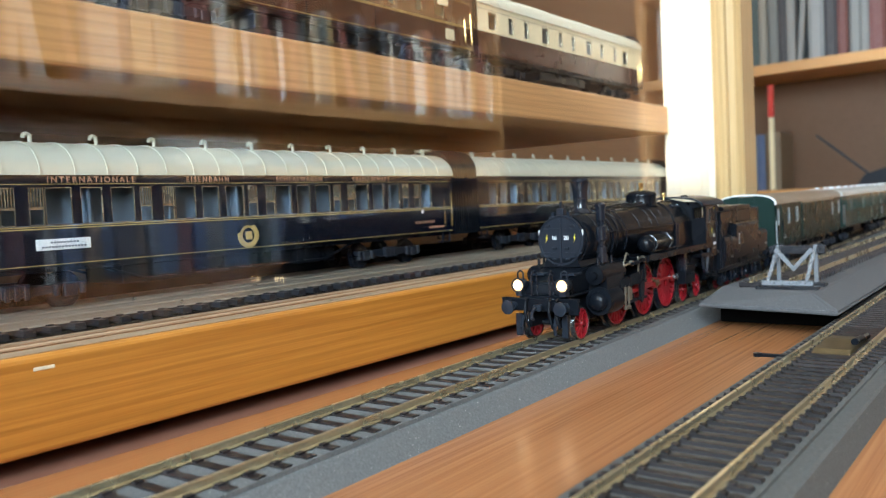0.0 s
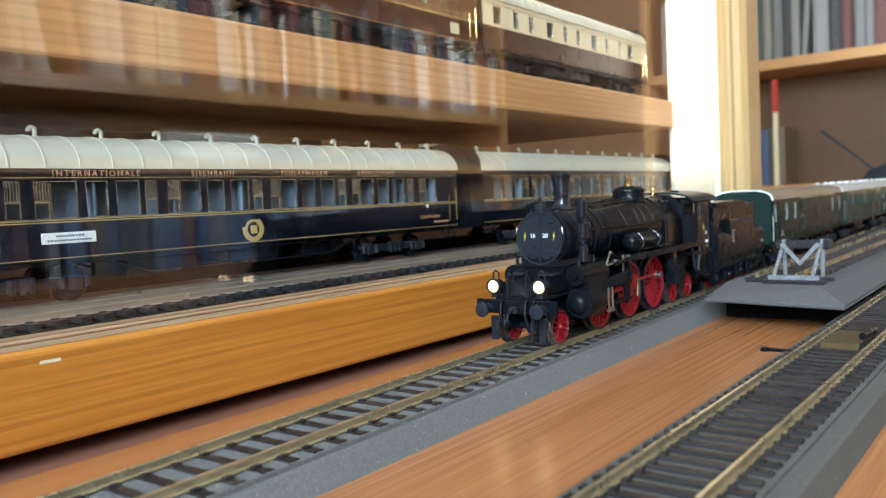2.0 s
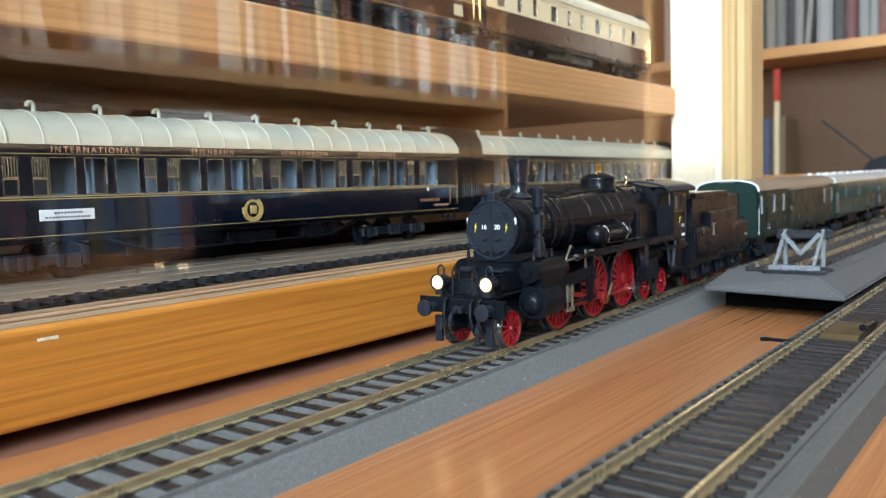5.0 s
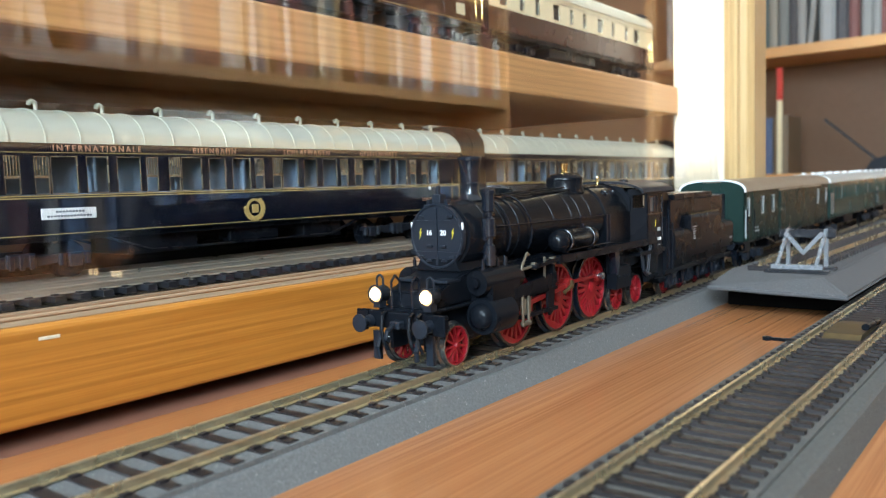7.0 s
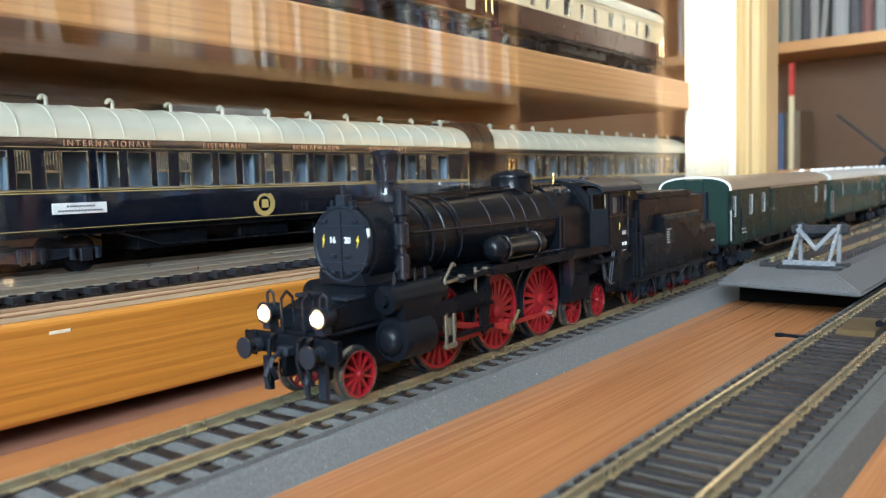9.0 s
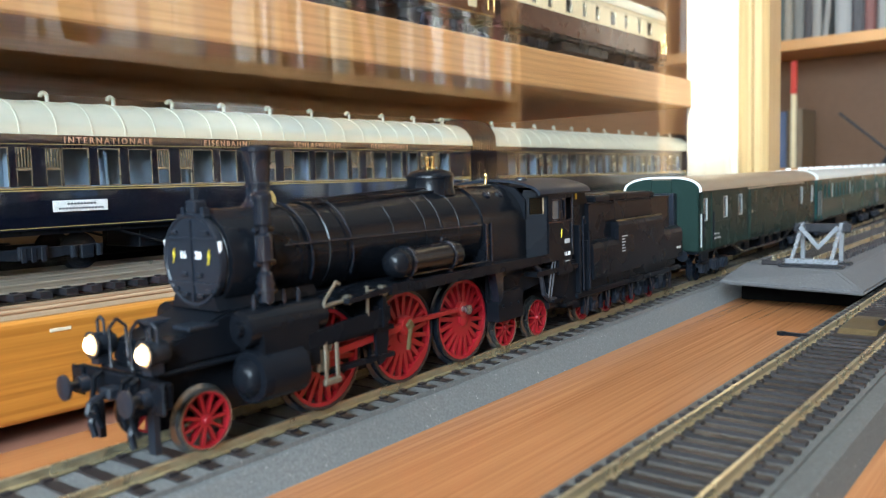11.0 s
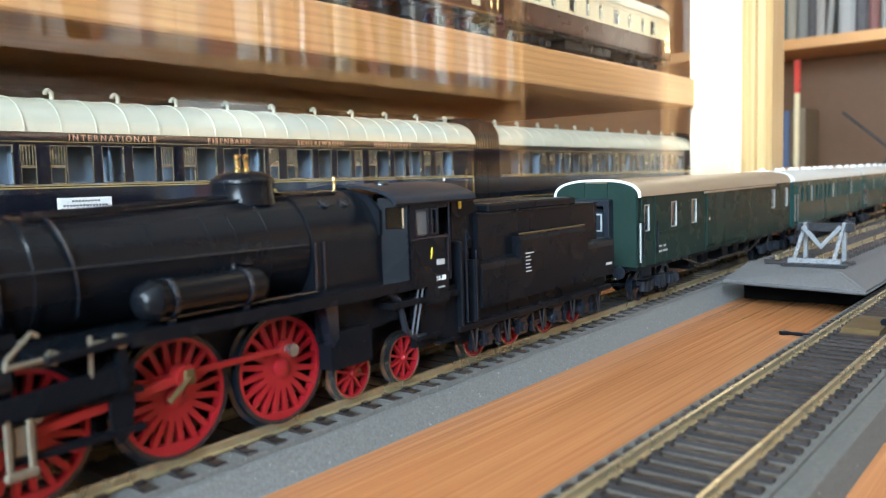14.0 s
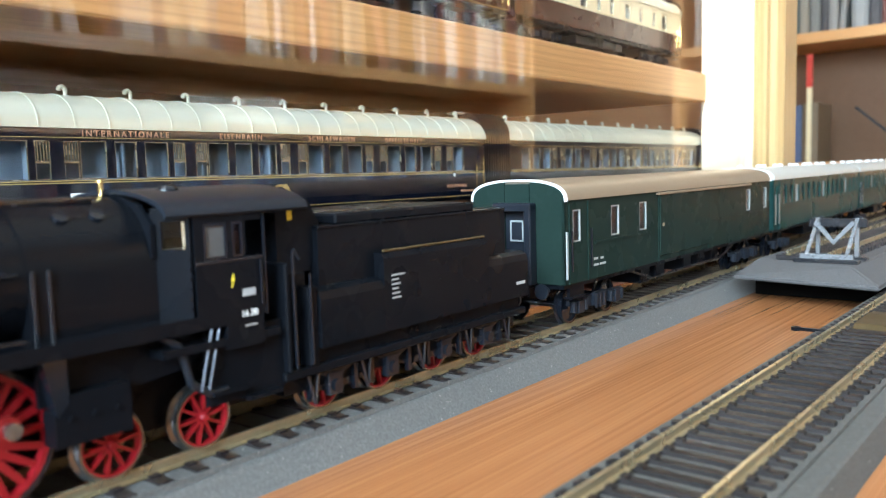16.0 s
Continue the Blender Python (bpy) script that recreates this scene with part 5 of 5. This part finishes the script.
def roof_vents(car, ys):
    for y in ys:
        b = B()
        lathe(b, [(1.0, 0), (0.7, 0.5), (0.65, 2.4), (0, 2.4)], (4.0, y, 53.2), "z", 12)
        pts = [(4.0, y - 1.1 * (1 - math.cos(a)), 55.4 + 1.3 * math.sin(a)) for a in [math.pi * k / 8 for k in range(9)]]
        tube(b, pts, 0.75, 8)
        part("roof_vent", b, ROOF_CREAM, car, "cream swan-neck ventilator", True)


UNITS = [11.0, 57.5, 104.0, 150.5, 197.0, 243.5]
car1 = show_car(TURN @ mm(-16.5, -171, 22.0), 270.0, UNITS, "navy", "dark navy model sleeping car with cream roof and brass window frames",
                (("INTERNATIONALE", 73.5, 2.75), ("EISENBAHN", 118.5, 2.75), ("SCHLAFWAGEN", 164.0, 2.75), ("GESELLSCHAFT", 208.0, 2.75)))
roof_vents(car1, [15.0 + 22.5 * k for k in range(12)])
text_part("lettering", "SCHLAFWAGEN", 2.0, LETTER_RED, car1, flank(16.62, 246, 19.4), "small gold lettering", 0.06, 1.1)
b = B(); box(b, 16.55, 16.65, 249, 261, 16.3, 17.2)
part("lettering_bar", b, LETTER_RED, car1)
# crest and destination board
b = B()
lathe(b, [(3.0, 0.0), (3.0, 0.45), (3.9, 0.45), (3.9, 0.0)], (16.5, 135.5, 19.2), "x", 24)
for k in range(14):
    a = math.pi * (-1.15 + 1.3 * k / 13) + 0.4
    lathe(b, [(0, 0.8), (0.7, 0.5), (0.8, 0)], (16.5, 135.5 + 4.4 * math.cos(a), 19.2 + 4.2 * math.sin(a)), "x", 8)
box(b, 16.9, 17.2, 133.9, 137.1, 17.6, 20.8, 0.15)
part("crest", b, GOLD_PAINT, car1, "gold crest ringed by a wreath", True)
b = B(); box(b, 16.5, 16.9, 53.5, 71.2, 18.9, 22.4, 0.1)
board = part("destination_board", b, WHITE, car1, "white destination board")
for y, w, z in ((58, 9, 21.3), (55.2, 14.4, 19.9)):
    x = y
    while x < y + w:
        b = B(); box(b, 16.9, 16.96, x, x + 0.75, z - 0.3, z + 0.3)
        part("lettering_bar", b, STEEL_BLUE, board)
        x += 1.05
b = B(); box(b, 16.5, 16.8, 243.5, 245.1, 24.0, 25.6, 0.1)
part("plate", b, WHITE, car1, "small white plate")
car2 = show_car(TURN @ mm(-16.5, 121.5, 22.0), 270.0, UNITS, "navy", "dark navy model sleeping car coupled behind another", ())
roof_vents(car2, [15.0 + 22.5 * k for k in range(12)])
for c in (car1, car2):
    bogie(c, 48, 17, BLACK_GREY, False)
    bogie(c, 222, 17, BLACK_GREY, False)
    b = B(); box(b, -15.2, 15.2, 1, 269, 12, 13.8); box(b, -12.5, 12.5, 84, 112, 5.4, 12, 0.4); box(b, -13, 13, 126, 150, 7, 12, 0.4); box(b, -12.5, 12.5, 164, 186, 5.4, 12, 0.4)
    for s in (-1, 1):
        tube(b, [(s * 14.2, 74, 12.5), (s * 14.2, 92, 6.6), (s * 14.2, 178, 6.6), (s * 14.2, 196, 12.5)], 0.5, 6)
    part("underframe", b, BLACK, c)
    b = B(); box(b, -15, 15, 2, 268, 14, 26); box(b, 10.4, 11.2, 2, 268, 26, 42)
    for k in range(9):
        box(b, 11.2, 15.2, 12 + 30 * k, 12.8 + 30 * k, 26, 42)
    part("interior", b, CURTAIN, c)
# pantograph-like masts at the first car's end
b = B()
for y in (266, 272):
    rod(b, (0, y, 53), (0, y, 56.6), 0.4, n=6)
box(b, -4, 4, 264.5, 273.5, 56.4, 57.2, 0.2)
part("roof_frame", b, ROOF_CREAM, car1)

SALOON = [12, 34, 52, 74, 96, 114, 136, 158, 180, 196]
up1 = show_car(TURN @ mm(-31, 150, 123.7), 231.0, SALOON, "cream", "cream and umber model saloon car on the upper shelf")
up2 = show_car(TURN @ mm(-31, -86, 123.7), 231.0, SALOON, "umber", "dark umber model saloon car on the upper shelf")
for c in (up1, up2):
    bogie(c, 36, 14, BLACK, False)
    bogie(c, 195, 14, BLACK, False)
    b = B(); box(b, -15.2, 15.2, 1, 230, 11.4, 13.6); box(b, -12, 12, 76, 140, 5.4, 11.4, 0.5)
    part("underframe", b, BLACK, c)
    b = B(); box(b, -15, 15, 2, 229, 14, 28); box(b, 2.4, 3.2, 2, 229, 28, 42)
    part("interior", b, CURTAIN, c)
    for k in (70, 140):
        b = B(); box(b, -5, 5, k, k + 30, 53.0, 55.6, 0.8, 2)
        part("roof_hatch", b, ROOF_CREAM, c)
b = B(); box(b, 16.5, 17.0, 199, 208, 35, 47); box(b, 16.5, 16.7, 205, 213, 17, 23, 0.1)
part("panel", b, CREAM, up2, "pale end panel")
b = lathe(B(), [(0, 0.4), (2.2, 0.4), (2.6, 0)], (17.0, 203.5, 42), "x", 18)
part("badge", b, BLACK, up2, "dark round badge")

# ---------------------------------------------------------------- raised siding with buffer stop
def slab_bed():
    """A thick foam slab with bevelled sides and end, standing on a lower strip."""
    bm = B()
    lo = [(-34.5, 9), (23.5, -1.5), (23.5, 900), (-34.5, 900)]
    hi = [(-32, 34), (10.5, 15), (10.5, 900), (-32, 900)]
    A = [bm.verts.new((x, y, 0.0)) for x, y in lo]
    M = [bm.verts.new((x, y, 1.4)) for x, y in lo]
    C = [bm.verts.new((x, y, 6.6)) for x, y in hi]
    bm.faces.new(A[::-1]); bm.faces.new(C)
    for P_, Q in ((A, M), (M, C)):
        for k in range(4):
            j = (k + 1) % 4
            bm.faces.new((P_[k], P_[j], Q[j], Q[k]))
    return bm


SLAB = TURN @ mm(162, 92, 0)
bm = slab_bed()
bmesh.ops.bevel(bm, geom=[e for e in bm.edges if e.calc_length() > 20], offset=0.8, segments=2, affect="EDGES")
solid("raised_track_bed", bm, SLAB_FOAM, "thick grey foam slab with sloping end", "track bed", SLAB)
# support coloured black to give the shadow under the slab's overhang
b = B(); box(b, -33, 20, 34, 900, -9.8, 0, 0.3)
solid("bed_support", b, WEB_SHADE, "strip that lifts the foam bed, blackened for the shadow there", "support", SLAB)
bm = track("siding track on the raised foam bed", SLAB @ mm(-10, 0, 10.7), 30, 890, BROWN_SLEEPER, RAIL)
stop = thing("buffer_stop", "grey translucent plastic buffer stop at the siding's end", "buffer stop", at=SLAB @ mm(-2, 24, 6.6) @ Matrix.Diagonal((0.86, 0.86, 0.86, 1)))
b = B(); box(b, -14.5, 14.5, 0, 7, 0.0, 1.6, 0.3); box(b, -14.5, 14.5, 16, 23, 0.0, 1.6, 0.3)
part("base", b, SMOKE_PLASTIC, stop)
b = B(); box(b, -12, 12, 1.5, 5.0, 1.6, 4.2, 0.4)
part("foot_bar", b, CLEAR_PLASTIC, stop)
for s in (-1, 1):
    b = B()
    prism(b, [(2, 3.8), (4, 3.8), (24, 18.5), (24, 20.5), (22.6, 20.5)], "x", s * 9 - 0.8, s * 9 + 0.8)
    prism(b, [(22.6, 1.6), (25, 1.6), (24.6, 20), (22.6, 20)], "x", s * 9 - 0.9, s * 9 + 0.9)
    part("strut", b, CLEAR_PLASTIC, stop)
    b = lathe(B(), [(0, 0), (3.2, 0.2), (3.2, 1.6), (1.2, 1.8), (1.2, 3)], (s * 9.5, 26, 18), "y", 16)
    part("buffer", b, SMOKE_PLASTIC, stop, "", True)
b = B(); box(b, -13.5, 13.5, 22, 26, 15.8, 20.2, 0.5)
part("cross_beam", b, SMOKE_PLASTIC, stop)
for s in (-1, 1):
    b = B(); prism(b, [(s * 8, 19.5), (s * 9.4, 18), (0, 7.5), (s * -1.2, 8.8)], "y", 15.5, 17.5)
    part("brace", b, CLEAR_PLASTIC, stop)

# uncoupling ramp between the siding's rails, with its lever
unc = thing("uncoupler", "brass-brown uncoupling ramp between the siding rails", "uncoupler", at=B_AT)
b = B(); prism(b, [(62, -2.6), (66, -0.9), (84, -0.6), (92, -1.2), (96, -2.4)], "x", -5.6, 5.0)
part("ramp", b, DULL_BRASS, unc, "tarnished ramp plate")
b = B(); box(b, -6.6, 6.2, 58, 120, -2.9, -2.2, 0.2)
part("base_plate", b, SLEEPER_BLACK, unc)
b = B(); rod(b, (4.4, 74, 0.2), (4.8, 92, -0.6), 1.1, n=10)
part("spring_bar", b, BLACK, unc, "", True)
b = B(); box(b, -20.5, -10, 58.0, 60.0, -3.4, -2.5, 0.3); lathe(b, [(0, 0), (1.4, 0), (1.4, 1.1), (0, 1.3)], (-20.5, 59, -3.5), "z", 12)
part("lever", b, BLACK, unc, "small black lever")

# ---------------------------------------------------------------- bookcases
def book_mesh(w, d, h, mat):
    bm = B()
    k = w / 2
    prism(bm, [(-k, 0), (-k * 0.5, -k * 0.28), (k * 0.5, -k * 0.28), (k, 0), (k, d), (k - 1.6, d), (k - 1.6, 2), (-k + 1.6, 2), (-k + 1.6, d), (-k, d)], "z", 0, h)
    box(bm, -k + 1.6, k - 1.6, 2, d - 3, 3, h - 3)
    return mesh_of("book", bm, mat)


BOOK_SIZES = ((18, 150, 205), (26, 165, 230), (34, 170, 240), (42, 180, 262), (22, 140, 190), (14, 150, 215), (30, 160, 250))
BOOKS = [book_mesh(*q, SPINE) for q in BOOK_SIZES]
PALE_BOOKS = [book_mesh(*q, SPINE_PALE) for q in BOOK_SIZES]
SIZES = (18, 26, 34, 42, 22, 14, 30)


def bookcase(name, label, at, width, shelves, depth=240, back=BACK_WOOD):
    """Front towards -y; shelves at the given heights."""
    case = thing(name, label, "bookcase", at=at)
    z_lo, z_hi = -760, shelves[-1] + 300
    for x in (0, width):
        b = B(); box(b, x - 11, x + 11, 0, depth, z_lo, z_hi, 1)
        part("side_panel", b, CASE_WOOD, case)
    # lower back kept dark so that the cabinet pane mirrors little there
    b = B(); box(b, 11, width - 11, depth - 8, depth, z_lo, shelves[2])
    part("back_panel", b, SHADE_WOOD, case, "lower back panel, darkened to dim the pane's reflection")
    b = B(); box(b, 11, width - 11, depth - 8, depth, shelves[2], z_hi)
    part("back_panel", b, back, case)
    for z in [*shelves, z_hi - 20]:
        b = B(); box(b, -depth, 0, 11, width - 11, z - 8, z + 22, 1.5, 2)
        part("shelf", b, SHELF_WOOD, case, "", False, Matrix.Rotation(-math.pi / 2, 4, "Z"))
    return case


def fill_books(at, x0, x1, z, rng, gap=0.06, lean=0.12, books=BOOKS, label="cloth-bound book standing on a bookcase shelf"):
    x = x0
    while x < x1 - 50:
        i = rng.randrange(len(BOOKS))
        if rng.random() < gap:
            x += rng.uniform(20, 70)
            continue
        o = new("book", books[i])
        tilt = rng.uniform(3, 9) if rng.random() < lean else 0.0
        o.matrix_basis = at @ mm(x + SIZES[i] / 2, rng.uniform(4, 26), z + 22.3) @ Euler((0, radians(tilt), 0)).to_matrix().to_4x4()
        tagged(o, label, "book", "books in the bookcases")
        x += SIZES[i] + 0.8 + (16 if tilt else 0)


rng = random.Random(7)
# this case stands in for the cabinet's next bay beyond the stile
END = TURN @ mm(-620, 2200, 0)
bookcase("bookcase", "pine bookcase in place of the next cabinet bay, with books", END, 1500, [-520, -210, 30, 395], 240)
for z, a, c in ((395, 30, 1480), (30, 700, 1480)):
    if z != 30:
        fill_books(END, a, c, z, rng)
    else:
        fill_books(END, a, c, z, rng, books=PALE_BOOKS, label="pale paperback book standing on a bookcase shelf")
SIDE = TURN @ mm(1350, 2100, 0) @ Matrix.Rotation(-math.pi / 2, 4, "Z")
bookcase("bookcase", "long pine bookcase opposite the cabinet, full of books", SIDE, 2700, [-520, -140, 150, 312, 640], 240, CASE_WOOD)
fill_books(SIDE, 30, 2000, 312, rng, 0.1, books=PALE_BOOKS, label="pale paperback book standing on a bookcase shelf")


def book_pile(at, x, z, n, rng):
    """Books lying flat on one another, each turned a little."""
    h = z + 22.3
    for _ in range(n):
        i = rng.randrange(len(BOOKS))
        o = new("book", (PALE_BOOKS if rng.random() < 0.6 else BOOKS)[i])
        o.matrix_basis = (at @ mm(x + rng.uniform(-14, 14), 30 + rng.uniform(0, 20), h + SIZES[i] / 2) @ Matrix.Rotation(radians(rng.uniform(-9, 9)), 4, "Z")
                          @ Matrix.Rotation(math.pi / 2, 4, "Y"))
        tagged(o, "book lying flat in a pile on a bookcase shelf", "book", "books in the bookcases")
        h += SIZES[i] + 0.6


# low shelf of short books; flat piles above
SHORT = [book_mesh(w, d * 0.8, min(h, 196) * 0.86, SPINE) for w, d, h in BOOK_SIZES]
fill_books(SIDE, 30, 2000, -140, rng, 0.05, books=SHORT, label="short cloth-bound book standing on a low shelf")
fill_books(END, 120, 246, 30, rng, 0.0, 0.0, books=SHORT, label="short dark book standing on a bookcase shelf")
x = 130
while x < 1900:
    book_pile(SIDE, x, 150, rng.randrange(1, 4), rng)
    x += rng.uniform(200, 260)
# things on the end bookcase's shelf
ruler = thing("pennant_stick", "red and cream painted stick leaning in the bookcase", "stick", at=END @ mm(212, 8, 52.4))
b = B(); box(b, -7, 7, -4, 4, 0, 212, 1)
part("handle", b, CREAM, ruler, "cream lower half")
b = B(); box(b, -8, 8, -5, 5, 212, 305, 1)
part("head", b, RED_STICK, ruler, "red upper half")
model = thing("dark_model_roof", "dark sloping model on the bookcase shelf", "model", at=END @ mm(470, 60, 52.4))
b = B(); prism(b, [(-40, 0), (330, 0), (330, 40), (200, 62), (60, 56), (-20, 30)], "y", -40, 90)
part("body", b, BLACK_GREY, model)
b = rod(B(), (-10, -20, 30), (-145, -20, 150), 3.6, n=8)
part("pole", b, BLACK_GREY, model)


# ---------------------------------------------------------------- what moves
RUN = [(0, 367.4), (0.5, 362.2), (1, 357.3), (1.5, 352.5), (2, 347.8), (2.5, 342.9), (3, 338.1), (3.5, 333.5), (4, 328.6), (6.5, 298.6), (7, 288.5), (7.5, 278.0), (8, 267.6), (8.5, 257.4), (9, 247.2), (11.5, 195.7), (12, 185.1), (12.5, 175.1), (13, 164.7), (13.5, 154.5), (14, 142.7), (14.5, 128.2), (15, 113.2), (15.5, 97.9), (16, 83.1)]


def run_y(t):
    """The cab window's place along the track, smooth through the known rows."""
    ts, ys = [r[0] for r in RUN], [r[1] for r in RUN]
    if t <= ts[0]:
        return ys[0]
    if t >= ts[-1]:
        return ys[-1]
    i = max(k for k in range(len(ts) - 1) if ts[k] <= t)
    def slope(k):
        if k == 0:
            return (ys[1] - ys[0]) / (ts[1] - ts[0])
        if k == len(ts) - 1:
            return (ys[-1] - ys[-2]) / (ts[-1] - ts[-2])
        return (ys[k + 1] - ys[k - 1]) / (ts[k + 1] - ts[k - 1])
    h = ts[i + 1] - ts[i]
    q = (t - ts[i]) / h
    m0, m1 = slope(i) * h, slope(i + 1) * h
    return (2 * q**3 - 3 * q**2 + 1) * ys[i] + (q**3 - 2 * q**2 + q) * m0 + (-2 * q**3 + 3 * q**2) * ys[i + 1] + (q**3 - q**2) * m1


def turned(x, y, z, a):
    return mm(x, y, z) @ Matrix.Rotation(a, 4, "X")


def motions():
    times = [k * 0.2 for k in range(81)]
    for car in TRAIN:
        walk(car, [(t, RUNWAY @ mm(0, run_y(t), 0)) for t in times])
    y_ref = 175.1
    for w, x, y, r, a0 in WHEELS:
        y = along(w.parent, y)
        walk(w, [(t, turned(x, y, r, a0 + (y_ref - run_y(t)) / r)) for t in times])
    rows = {"c": [], "m": [], "x": [], "r": []}
    for t in times:
        a = radians(-76) + (y_ref - run_y(t)) / 11.3
        py, pz = -56.3 + 4.1 * math.cos(a), 11.3 + 4.1 * math.sin(a)
        rows["c"].append((t, mm(11.2, py, pz)))
        lean = math.asin((pz - 12.4) / 28.5)
        rows["m"].append((t, turned(13.0, py, pz, lean)))
        rows["x"].append((t, mm(14.0, py - 28.5 * math.cos(lean), 12.4)))
        rows["r"].append((t, turned(13.6, py, pz, a)))
    walk(coupling_rod, rows["c"])
    walk(main_rod, rows["m"])
    walk(crosshead, rows["x"])
    walk(return_crank, rows["r"])


motions()
